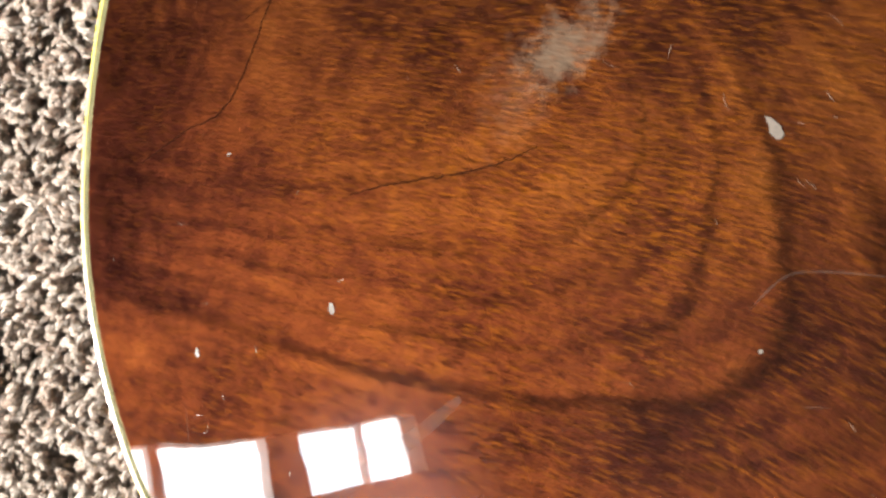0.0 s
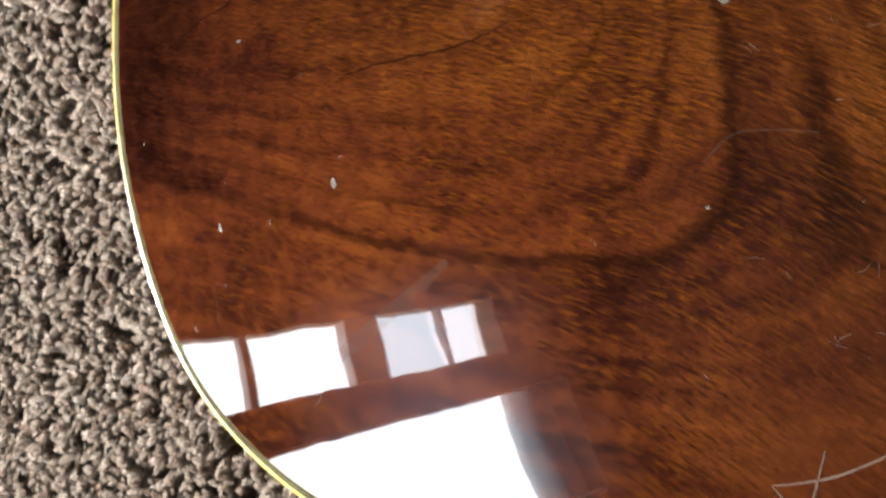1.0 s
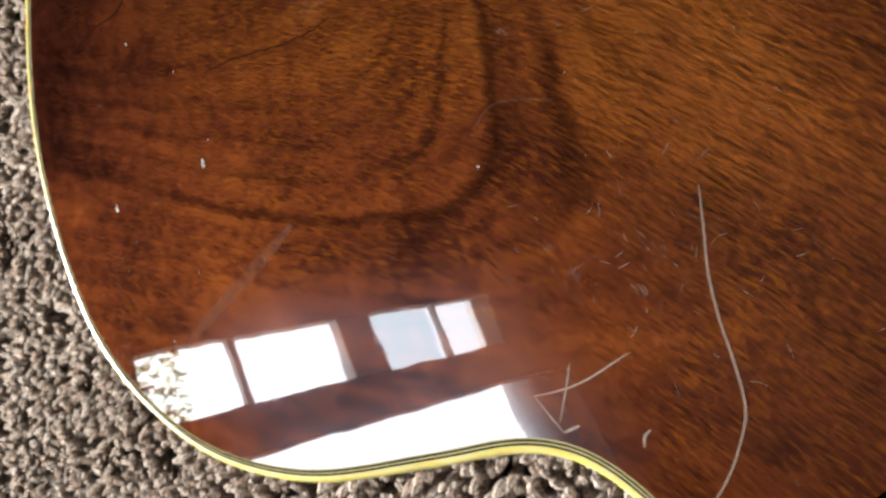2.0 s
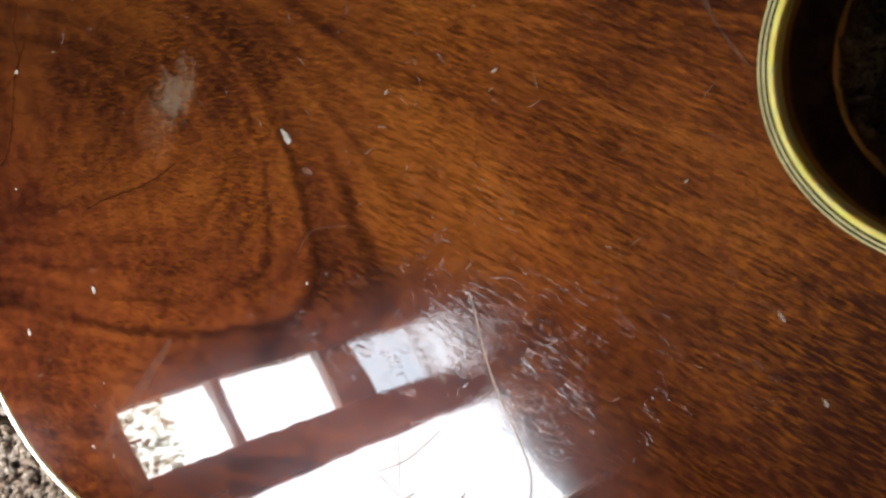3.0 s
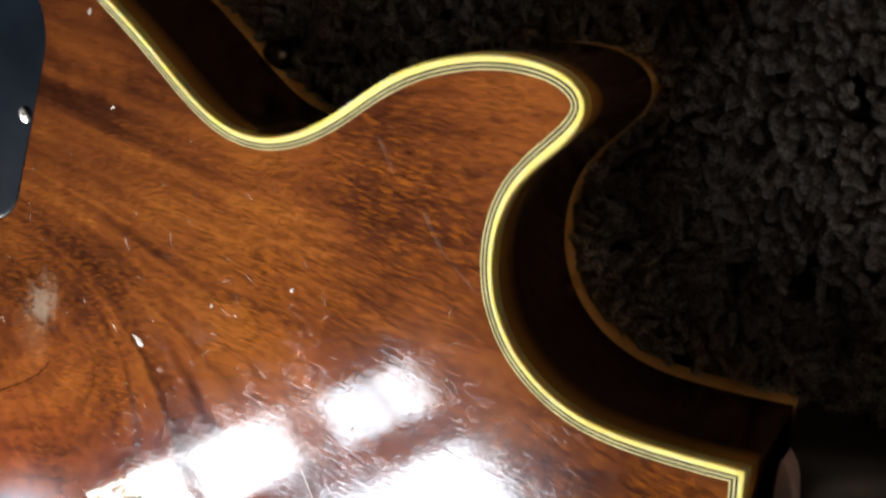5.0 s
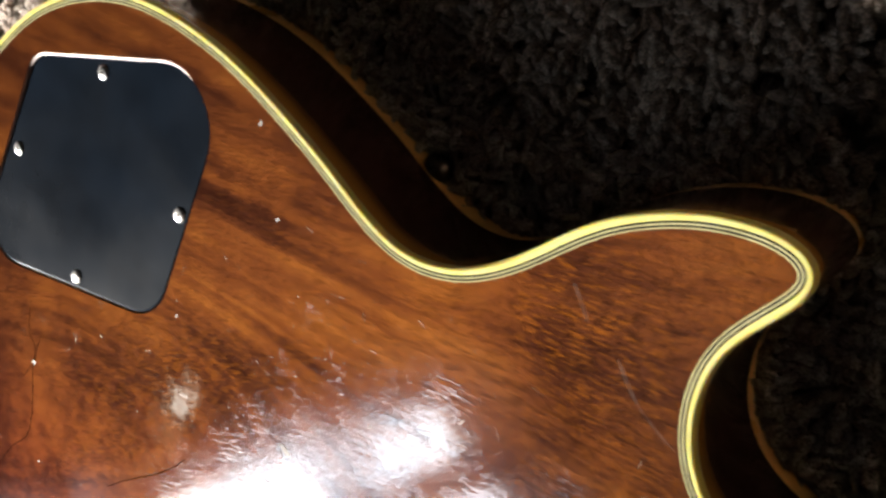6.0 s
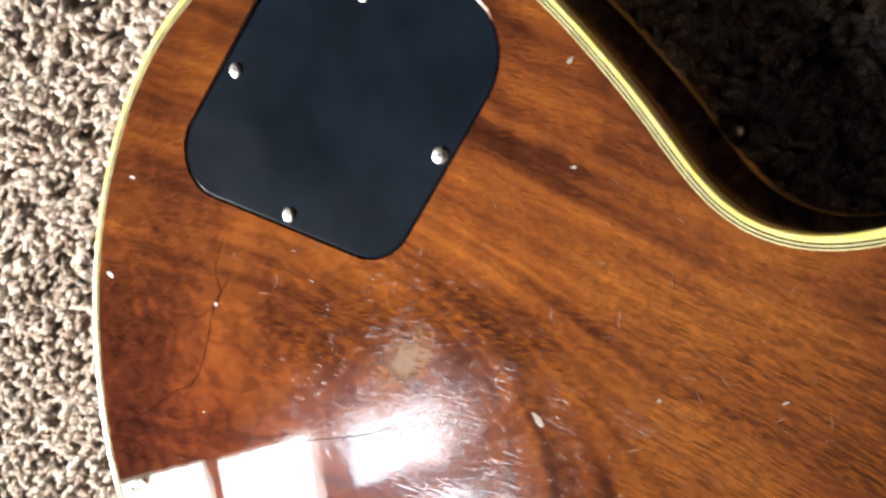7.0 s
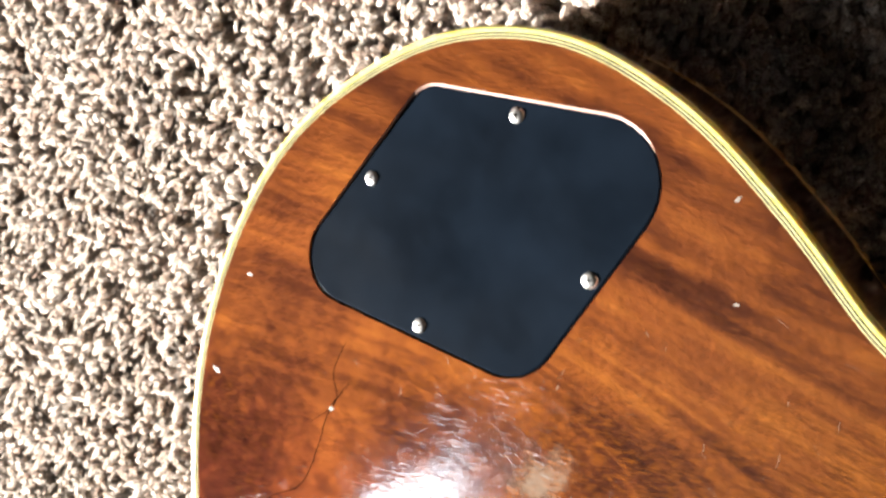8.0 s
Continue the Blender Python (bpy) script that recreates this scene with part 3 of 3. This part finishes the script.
def grain_field(xy):
    g = np.array(GRAIN)
    kernel = lambda r2: 0.5 * r2 * np.log(np.maximum(r2, 1e-12))  # noqa: E731
    pts, val = g[:, :2], g[:, 2] / 1000
    r2 = ((pts[:, None] - pts[None]) ** 2).sum(-1)
    k = len(g)
    a = np.zeros((k + 3, k + 3))
    a[:k, :k] = kernel(r2) + np.eye(k) * 1e-4
    a[:k, k], a[:k, k + 1:] = 1, pts
    a[k:, :k] = a[:k, k:].T
    w = np.linalg.solve(a, np.r_[val, 0, 0, 0])
    out = kernel(((xy[:, None] - pts[None]) ** 2).sum(-1)) @ w[:k] + w[k] + xy @ w[k + 1:]
    return out


def fibre_field(x, y):
    """Across the fibres, which run along the body and droop a little round the figure."""
    fade = 1 / (1 + np.exp((y - 0.075) / 0.014))
    return y + 0.19 * np.sqrt(x * x + 0.03 ** 2) * fade


def build_back():
    bm = bmesh.new()
    edges = []
    for loop in (inset(OUTLINE, 0.0046), COVER, SWITCH):
        vs = [bm.verts.new((x, y, HZ)) for x, y in loop]
        edges += [bm.edges.new((vs[k], vs[(k + 1) % len(vs)])) for k in range(len(vs))]
    bmesh.ops.triangle_fill(bm, edges=edges, use_beauty=True)
    for axis, lo, hi in ((0, -0.24, 0.2), (1, -0.17, 0.17)):
        for at in np.arange(lo, hi, 0.006):
            normal = Vector((1, 0, 0)) if axis == 0 else Vector((0, 1, 0))
            bmesh.ops.bisect_plane(bm, geom=list(bm.verts) + list(bm.edges) + list(bm.faces), dist=1e-6, plane_co=normal * at, plane_no=normal)
    for face in bm.faces:
        if face.normal.z < 0:
            face.normal_flip()
    ob = part("back", bm, WOOD, guitar, "glossy figured orange-brown back with scuffs and worn finish")
    data = ob.data
    co = np.empty(len(data.vertices) * 3)
    data.vertices.foreach_get("co", co)
    co = co.reshape(-1, 3)
    attr = data.attributes.new("grain", "FLOAT_VECTOR", "POINT")
    attr.data.foreach_set("vector", np.c_[co[:, 0], grain_field(co[:, :2]), fibre_field(co[:, 0], co[:, 1])].ravel())
    return ob


def build_body():
    build_back()
    lines = ((0.0046, 0.0042, PURFLING), (0.0042, 0.0036, BLACK_LINE), (0.0036, 0.0031, PURFLING), (0.0031, 0.0025, BLACK_LINE))
    for a, b, material in lines:
        ring_between("purfling", ((inset(OUTLINE, a), HZ), (inset(OUTLINE, b), HZ)), material)
    r = 0.0016
    rings = [(inset(OUTLINE, 0.0025), HZ)]
    for k in range(8):
        ang = math.pi / 2 * k / 7
        rings.append((inset(OUTLINE, r - r * math.sin(ang)), HZ - r + r * math.cos(ang)))
    rings += [(OUTLINE, HZ - 0.0018), (inset(OUTLINE, 0.0025), HZ - 0.0018), (inset(OUTLINE, 0.0025), HZ)]
    ring_between("back_binding", rings, CREAM, "aged yellow cream back binding")
    ring_between("side_edge", ((OUTLINE, HZ - 0.0018), (OUTLINE, HZ - 0.0125)), AMBER, "amber-brown upper edge of the side, shade painted darker downwards")
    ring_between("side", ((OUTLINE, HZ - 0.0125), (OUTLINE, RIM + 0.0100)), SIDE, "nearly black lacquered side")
    r = 0.0015
    rings = [(OUTLINE, RIM + 0.0100), (OUTLINE, RIM + r)]
    for k in range(1, 5):
        ang = math.pi / 2 * k / 4
        rings.append((inset(OUTLINE, r - r * math.cos(ang)), RIM + r - r * math.sin(ang)))
    ring_between("front_binding", rings, FRONT_CREAM, "cream front binding")
    bm = bmesh.new()
    rows = bands(bm, ((inset(OUTLINE, 0.0015), RIM), (inset(OUTLINE, 0.006), RIM - 0.0015)))
    bm.faces.new(rows[-1])
    bmesh.ops.recalc_face_normals(bm, faces=bm.faces)
    part("front", bm, SIDE, guitar, "dark front face turned down to the carpet")


def sunk(y):
    """How far the control cover lies below the back: flush on its inner side, deeper towards the rim."""
    return 0.0003 + 0.0011 * min(1.0, max(0.0, (y - 0.045) / 0.10))


def lid(name, loop, gap, sink, label):
    """A plastic cover in a routed ledge, with a rounded edge."""
    bm = bmesh.new()
    rings = [(inset(loop, gap), -0.004), (inset(loop, gap), -0.0009), (inset(loop, gap + 0.0003), -0.0003), (inset(loop, gap + 0.001), 0.0)]
    rows = bands(bm, [(ring, z) for ring, z in rings])
    bm.faces.new(rows[-1])
    for v in bm.verts:
        v.co.z = HZ - 0.0044 if v.co.z < -0.003 else HZ + v.co.z - sink(v.co.y)
    bmesh.ops.recalc_face_normals(bm, faces=bm.faces)
    return part(name, bm, PLASTIC, guitar, label)


def ledge(loop):
    bm = bmesh.new()
    rows = bands(bm, ((loop, HZ), (loop, HZ - 0.0044)))
    bm.faces.new(rows[-1])
    bmesh.ops.recalc_face_normals(bm, faces=bm.faces)
    for face in bm.faces:
        if face.normal.z < -0.5:
            face.normal_flip()
    part("cavity_ledge", bm, BARE, guitar, "bare wood ledge round a cover")


def screw(parent, x, y, z, turn):
    """A domed oval-head screw with a cut slot."""
    bm = bmesh.new()
    prof = [(0.0, 0.0009), (0.0012, 0.00085), (0.0021, 0.0006), (0.0028, 0.0002), (0.0031, -0.0004)]
    seg = 20
    rows = []
    for r, h in prof[1:]:
        rows.append([bm.verts.new((r * math.cos(2 * math.pi * k / seg), r * math.sin(2 * math.pi * k / seg), h)) for k in range(seg)])
    bm.faces.new(rows[0])
    for a, b in zip(rows, rows[1:]):
        for k in range(seg):
            bm.faces.new((a[k], b[k], b[(k + 1) % seg], a[(k + 1) % seg]))
    bmesh.ops.recalc_face_normals(bm, faces=bm.faces)
    ob = part("screw", bm, CHROME, parent, "small chrome screw", True)
    ob.matrix_local = pose(x, y, z, 0, 0, turn)
    for ang in (0, 90):
        bm = bmesh.new()
        box(bm, (-0.0013, -0.00025, 0.0002), (0.0013, 0.00025, 0.0009), pose(0, 0, 0, 0, 0, ang))
        part("slot", bm, BLACK_LINE, ob)


build_body()
ledge(COVER)
cover = lid("control_cover", COVER, 0.0005, sunk, "black plastic control cavity cover held by four screws")
for x, y, turn in ((-0.0725, 0.089, 20), (-0.1676, 0.0987, 75), (-0.1325, 0.0523, 40), (-0.1134, 0.1349, 10)):
    screw(cover, x, y, HZ - sunk(y), turn)


def lit_lip(loop, width):
    """A bare wood strip on the treble side, added near the surface as the sunlit ledge."""
    inner = inset(loop, width)
    bm = bmesh.new()
    count = len(loop)
    pairs = {}
    for k in range(count):
        way = loop[k] - inner[k]
        lift = way[1] / np.linalg.norm(way) - 0.25 * way[0] / np.linalg.norm(way)
        if lift > 0.35:
            share = min(1.0, (lift - 0.35) / 0.4)
            a, b = loop[k], loop[k] + (inner[k] - loop[k]) * share
            pairs[k] = (bm.verts.new((*a, HZ - 0.0001)), bm.verts.new((*b, HZ - 0.0007)))
    for k in pairs:
        j = (k + 1) % count
        if j in pairs:
            bm.faces.new((pairs[k][0], pairs[j][0], pairs[j][1], pairs[k][1]))
    bmesh.ops.recalc_face_normals(bm, faces=bm.faces)
    for face in bm.faces:
        if face.normal.z < 0:
            face.normal_flip()
    part("cavity_lit_edge", bm, BARE, guitar, "bare wood strip added as the sunlit edge of the control cavity")


lit_lip(COVER, 0.0009)
ledge(SWITCH)
lid("switch_cover", SWITCH, 0.0005, lambda y: 0.0010, "round black plastic switch cover")


def build_neck():
    """A D-shaped neck, thicker at the heel, over a dark fingerboard."""
    mid, half = 0.0045, 0.0285
    bm = bmesh.new()
    rows = []
    for x in (0.1966, 0.200, 0.204, 0.208, 0.212, 0.217, 0.222, 0.228, 0.235, 0.245, 0.28, 0.34, 0.42, 0.50, 0.58):
        fall = min(1.0, max(0.0, (x - 0.201) / 0.028))
        fall = fall * fall * (3 - 2 * fall)
        top = 0.0520 - 0.0190 * fall - 0.006 * max(0.0, (x - 0.24) / 0.34)
        wide = half - 0.006 * (x - 0.1966) / 0.38
        flat = 2.6 + 0.8 * (1 - fall)
        row = []
        for k in range(25):
            a = math.pi * k / 24
            cx, sx = math.cos(a), math.sin(a)
            row.append(bm.verts.new((x, mid + wide * math.copysign(abs(cx) ** (2 / flat), cx), RIM + (top - RIM) * abs(sx) ** (2 / flat))))
        rows.append(row)
    for a, b in zip(rows, rows[1:]):
        for k in range(24):
            bm.faces.new((a[k], b[k], b[k + 1], a[k + 1]))
        bm.faces.new((a[0], a[24], b[24], b[0]))
    bm.faces.new(rows[0])
    bm.faces.new(rows[-1])
    bmesh.ops.recalc_face_normals(bm, faces=bm.faces)
    part("neck", bm, NECK, guitar, "glossy black neck", True)
    # heel cap: a crescent against the body's end, rolling over towards the neck
    bm = bmesh.new()
    rows = []
    for k in range(25):
        a = -1 + 2 * k / 24
        reach = 0.0066 * (1 - a * a) ** 0.5 + 0.0004
        foot = 0.1994 - 0.0011 * a
        y = mid + a * (half - 0.001)
        edge = 0.0525 - 0.006 * abs(a) ** 6
        rows.append([bm.verts.new((foot + reach * u, y, edge + 0.0006 + (0.135 - 0.055 * a) * reach * u + 0.0016 * a - 0.0022 * max(0.0, u - 0.8) ** 1.2)) for u in (0, 0.25, 0.5, 0.8, 0.93, 1.0)]
                    + [bm.verts.new((foot + reach, y, edge - 0.006))])
    for a, b in zip(rows, rows[1:]):
        for k in range(6):
            bm.faces.new((a[k], a[k + 1], b[k + 1], b[k]))
    bmesh.ops.recalc_face_normals(bm, faces=bm.faces)
    part("heel_cap", bm, HEEL, guitar, "dark red-brown glossy heel end", True)
    bm = bmesh.new()
    box(bm, (0.1968, mid - half - 0.0008, RIM - 0.0065), (0.58, mid + half + 0.0008, RIM - 0.0002))
    part("fingerboard", bm, EBONY, guitar, "dark fingerboard facing down")
    bm = bmesh.new()
    box(bm, (0.1968, mid + half + 0.0009, RIM - 0.006), (0.58, mid + half + 0.0022, RIM - 0.0004))
    part("fingerboard_binding", bm, CREAM, guitar, "cream fingerboard edge")


build_neck()


def build_bracket():
    """The guard bracket's nut on the treble side."""
    bm = bmesh.new()
    seg = 18
    prof = ((0.0040, 0.0), (0.0040, 0.0016), (0.0032, 0.0034), (0.0016, 0.0046))
    rows = [[bm.verts.new((r * math.cos(2 * math.pi * k / seg), r * math.sin(2 * math.pi * k / seg), h)) for k in range(seg)] for r, h in prof]
    for a, b in zip(rows, rows[1:]):
        for k in range(seg):
            bm.faces.new((a[k], a[(k + 1) % seg], b[(k + 1) % seg], b[k]))
    bm.faces.new(rows[-1])
    bmesh.ops.recalc_face_normals(bm, faces=bm.faces)
    ob = part("bracket_nut", bm, DARK_METAL, guitar, "small dark metal bracket nut on the side", True)
    ob.matrix_local = look((0.0042, 0.1112, 0.0130), (-0.6, -0.7, 0.0130)) @ Matrix.Scale(1.5, 4)


build_bracket()


# ---- marks on the lacquer ----
rng = np.random.default_rng(7)


def chip(x, y, length, width, turn):
    """A small chip in the finish, an uneven flake a hair above the surface."""
    bm = bmesh.new()
    vs = []
    for k in range(9):
        a = 2 * math.pi * k / 9
        r = 0.5 * (0.7 + 0.6 * rng.random())
        vs.append(bm.verts.new((length * r * math.cos(a), width * r * math.sin(a), 0)))
    top = bm.faces.new(vs)
    if top.normal.z < 0:
        top.normal_flip()
    ob = part("chip", bm, CHIP, guitar)
    ob.matrix_local = pose(x, y, HZ + 0.00006, 0, 0, turn)


for x, y, length, width, turn in ((-0.0191, 0.0153, 0.0054, 0.0023, -38), (-0.1115, -0.0658, 0.0034, 0.0019, -50), (-0.1536, -0.0985, 0.0030, 0.0017, -55),
                                  (-0.0327, 0.1272, 0.0028, 0.0013, 60), (-0.0244, 0.0969, 0.0022, 0.0010, 20), (-0.2176, 0.0449, 0.0030, 0.0015, 10),
                                  (-0.2264, -0.0003, 0.0048, 0.0019, -10), (-0.1634, 0.0071, 0.0024, 0.0020, 0), (0.0521, 0.0490, 0.0018, 0.0008, 40),
                                  (0.0177, 0.0362, 0.0014, 0.0010, 70), (0.1086, 0.0341, 0.0016, 0.0006, 70), (0.1371, 0.0099, 0.0030, 0.0007, -45),
                                  (0.1509, -0.0059, 0.0022, 0.0008, -40), (-0.0043, -0.0283, 0.0011, 0.0010, 0), (-0.1635, -0.0399, 0.0018, 0.0007, 40)):
    chip(x, y, length, width, turn)


def stroke(bm, line, width):
    line = np.array(line)
    way = np.gradient(line, axis=0)
    nrm = np.c_[-way[:, 1], way[:, 0]] / np.linalg.norm(way, axis=1)[:, None]
    taper = np.sin(np.linspace(0.12, math.pi - 0.12, len(line)))[:, None] ** 0.4
    rows = []
    for p, q in zip(line - nrm * taper * width / 2, line + nrm * taper * width / 2):
        rows.append((bm.verts.new((*p, HZ + 0.00005)), bm.verts.new((*q, HZ + 0.00005))))
    for a, b in zip(rows, rows[1:]):
        face = bm.faces.new((a[0], b[0], b[1], a[1]))
        if face.normal.z < 0:
            face.normal_flip()


def scratch(points, width, name="scratch", label=""):
    bm = bmesh.new()
    line = evenly(catmull(points, 8), 30)
    stroke(bm, line, width)
    bm.normal_update()
    for face in bm.faces:
        if face.normal.z < 0:
            face.normal_flip()
    part(name, bm, SCRATCH, guitar, label)


scratch(((0.0549, -0.0113), (0.0593, -0.0198), (0.0639, -0.029), (0.0699, -0.0377), (0.0763, -0.0452), (0.0828, -0.0542), (0.0846, -0.0626), (0.0849, -0.0726), (0.083, -0.084)), 0.0006, label="long pale scratch")
scratch(((0.0525, -0.0552), (0.0438, -0.0677), (0.0375, -0.074), (0.0318, -0.0785)), 0.0005)
scratch(((0.0318, -0.0785), (0.0375, -0.081), (0.043, -0.0832)), 0.0004)
scratch(((0.043, -0.0832), (0.0465, -0.0791)), 0.0008)
scratch(((0.0384, -0.0653), (0.0398, -0.073), (0.041, -0.0812)), 0.0004)
scratch(((0.064, -0.0705), (0.0632, -0.073), (0.0642, -0.0754)), 0.0007)


def dull_smear():
    n = Nodes("dull_smear")
    n.set(colour=(0.20, 0.17, 0.15), rough=0.8, spec=0.0)
    thin = n.add("MixShader")
    n.link(n.step(n.noise(n.place(), 320.0, 3), 0.3, 0.7, (0.89, 0.98)), thin.inputs[0])
    n.link(n.bsdf.outputs[0], thin.inputs[1])
    n.link(n.add("BsdfTransparent").outputs[0], thin.inputs[2])
    n.link(thin.outputs[0], n.tree.nodes["Material Output"].inputs["Surface"])
    return n.mat


SMEAR = dull_smear()


def smear(points, width):
    """A dull rubbed streak on the lacquer, thinner towards its ends."""
    bm = bmesh.new()
    stroke(bm, evenly(catmull(points, 8), 30), width)
    bm.normal_update()
    for face in bm.faces:
        if face.normal.z < 0:
            face.normal_flip()
    part("smear", bm, SMEAR, guitar, "dull rubbed streak on the lacquer")


smear(((-0.066, -0.070), (-0.074, -0.084), (-0.088, -0.106), (-0.103, -0.131)), 0.0045)
smear(((-0.1524, -0.1145), (-0.141, -0.134), (-0.1306, -0.153)), 0.0005)
smear(((0.0839, 0.1003), (0.0868, 0.0955), (0.0891, 0.0907)), 0.0015)
smear(((0.0990, 0.0826), (0.1025, 0.0766), (0.1058, 0.0716)), 0.0014)
smear(((0.1058, 0.0716), (0.112, 0.066), (0.1179, 0.0617)), 0.0007)
smear(((-0.0097, -0.0215), (-0.0055, -0.0121), (0.002, -0.008), (0.0118, -0.0049)), 0.0005)


def crack(points, width):
    """A dark check in the wood under the lacquer."""
    bm = bmesh.new()
    line = evenly(catmull(points, 8), 40)
    line[1:-1] += rng.normal(0, 0.00018, (38, 2))
    stroke(bm, line, width)
    bm.normal_update()
    for face in bm.faces:
        if face.normal.z < 0:
            face.normal_flip()
    ob = part("check", bm, CHECK, guitar, "thin dark check in the wood")
    return ob


crack(((-0.1982, -0.0549), (-0.184, -0.040), (-0.170, -0.0277), (-0.1659, -0.0079), (-0.1645, 0.0056), (-0.158, 0.020)), 0.00045)
crack(((-0.1172, -0.0354), (-0.1044, -0.0276), (-0.0819, -0.0159), (-0.0693, -0.0058)), 0.00045)
crack(((-0.163, 0.035), (-0.166, 0.022), (-0.162, 0.0105), (-0.172, -0.002)), 0.0003)


WITHIN = inset(OUTLINE, 0.012)


def fine_scratches():
    bm = bmesh.new()
    for cx, cy, sx, sy, count, size in ((0.052, -0.022, 0.020, 0.016, 30, 0.004), (0.055, -0.045, 0.03, 0.02, 18, 0.004), (0.03, 0.06, 0.05, 0.025, 45, 0.004),
                                        (-0.06, 0.02, 0.07, 0.03, 26, 0.004), (-0.11, -0.11, 0.04, 0.03, 16, 0.004), (0.10, 0.02, 0.05, 0.04, 26, 0.003)):
        for _ in range(count):
            x, y = cx + sx * rng.normal(), cy + sy * rng.normal()
            if not inside(np.array([(x, y)]), WITHIN)[0] or inside(np.array([(x, y)]), COVER)[0]:
                continue
            a = rng.normal(-0.6, 0.9)
            half = size * (0.25 + rng.random()) / 2
            bend = rng.normal(0, 0.18) * half
            d = np.array((math.cos(a), math.sin(a)))
            e = np.array((-d[1], d[0]))
            c = np.array((x, y))
            stroke(bm, [c + d * half * s + e * bend * (1 - s * s) for s in np.linspace(-1, 1, 6)], 0.00006 + 0.00008 * rng.random())
    bm.normal_update()
    for face in bm.faces:
        if face.normal.z < 0:
            face.normal_flip()
    tagged(part("fine_scratches", bm, SCRATCH, guitar, "fine pale scratches"), kind="stuff")


fine_scratches()


# ---- carpet pile ----
def carpet_pile():
    """Twisted cut-pile yarn ends, leaning every way in loose clumps."""
    step = 0.0029
    gx, gy = np.meshgrid(np.arange(-0.50, 0.27, step), np.arange(-0.36, 0.24, step))
    base = np.c_[gx.ravel(), gy.ravel()] + rng.uniform(-0.5, 0.5, (gx.size, 2)) * step * 1.5
    base = base[~inside(base, inset(OUTLINE, 0.010))]
    base = base[~((base[:, 1] < -0.20 + 1.2 * np.maximum(-base[:, 0] - 0.42, 0)) & (base[:, 0] > 0.04)) & ~((base[:, 0] < -0.42) & (base[:, 1] < -0.22)) & ~((base[:, 0] > 0.06) & (base[:, 1] < -0.12))]
    n = len(base)
    # neighbouring yarns lean together in clumps
    lean = np.zeros((n, 2))
    for size, amount in ((0.010, 0.62), (0.028, 0.42)):
        cell = np.floor((base + rng.normal(0, size * 0.15, base.shape)) / size + 100).astype(int)
        key = (cell[:, 0] * 7919 + cell[:, 1] * 104729) % 100003
        table = rng.normal(0, amount, (100003, 2))
        lean += table[key]
    lean = lean * 0.8 + rng.normal(0, 0.42, (n, 2)) + np.array((0.1, -0.35))
    height = rng.uniform(0.0135, 0.0175, n)
    thick = rng.uniform(0.0014, 0.0023, n)
    curl = rng.uniform(0.0010, 0.0032, n)
    levels = np.array((0.0, 0.35, 0.56, 0.76, 0.92, 1.0))
    grow = np.array((0.8, 1.0, 1.15, 1.2, 0.95, 0.4))
    sides = 5
    verts = np.empty((n, len(levels), sides, 3))
    spin = rng.uniform(0, 2 * math.pi, n)
    reach = np.minimum(np.linalg.norm(lean, axis=1), 1.9)
    lean *= (reach / np.maximum(np.linalg.norm(lean, axis=1), 1e-9))[:, None]
    sag = 1 / np.sqrt(1 + 0.25 * reach ** 2)
    for a, (lv, gr) in enumerate(zip(levels, grow)):
        twist = spin + lv * 4.2
        cx = base + lean * (height * 0.68)[:, None] * lv ** 1.6 + (curl * lv)[:, None] * np.c_[np.cos(twist), np.sin(twist)]
        cz = height * sag * lv
        for b in range(sides):
            ang = spin + 2 * math.pi * b / sides + lv * 2.4
            r = thick * gr * (1.0 + 0.25 * np.cos(2 * (ang - spin)))
            verts[:, a, b, 0] = cx[:, 0] + r * np.cos(ang)
            verts[:, a, b, 1] = cx[:, 1] + r * np.sin(ang)
            verts[:, a, b, 2] = cz + r * 0.4 * np.sin(ang + 1.0)
    per = len(levels) * sides
    quads = []
    for a in range(len(levels) - 1):
        for b in range(sides):
            c = (b + 1) % sides
            quads.append((a * sides + b, a * sides + c, (a + 1) * sides + c, (a + 1) * sides + b))
    caps = np.array([(len(levels) - 1) * sides + b for b in range(sides)])
    faces = (np.array(quads)[None] + (np.arange(n) * per)[:, None, None]).reshape(-1, 4)
    data = bpy.data.meshes.new("carpet_pile")
    data.vertices.add(n * per)
    data.vertices.foreach_set("co", verts.ravel())
    tops = caps[None] + (np.arange(n) * per)[:, None]
    corners = np.r_[faces.ravel(), tops.ravel()].astype(np.int32)
    starts = np.r_[np.arange(0, faces.size, 4), faces.size + np.arange(0, tops.size, sides)].astype(np.int32)
    data.loops.add(len(corners))
    data.loops.foreach_set("vertex_index", corners)
    data.polygons.add(len(starts))
    data.polygons.foreach_set("loop_start", starts)
    data.polygons.foreach_set("use_smooth", np.ones(len(starts), bool))
    data.update(calc_edges=True)
    data.materials.append(YARN)
    tagged(new("carpet_pile", data), "beige and brown shaggy cut-pile carpet yarn", "carpet", kind="stuff")


carpet_pile()
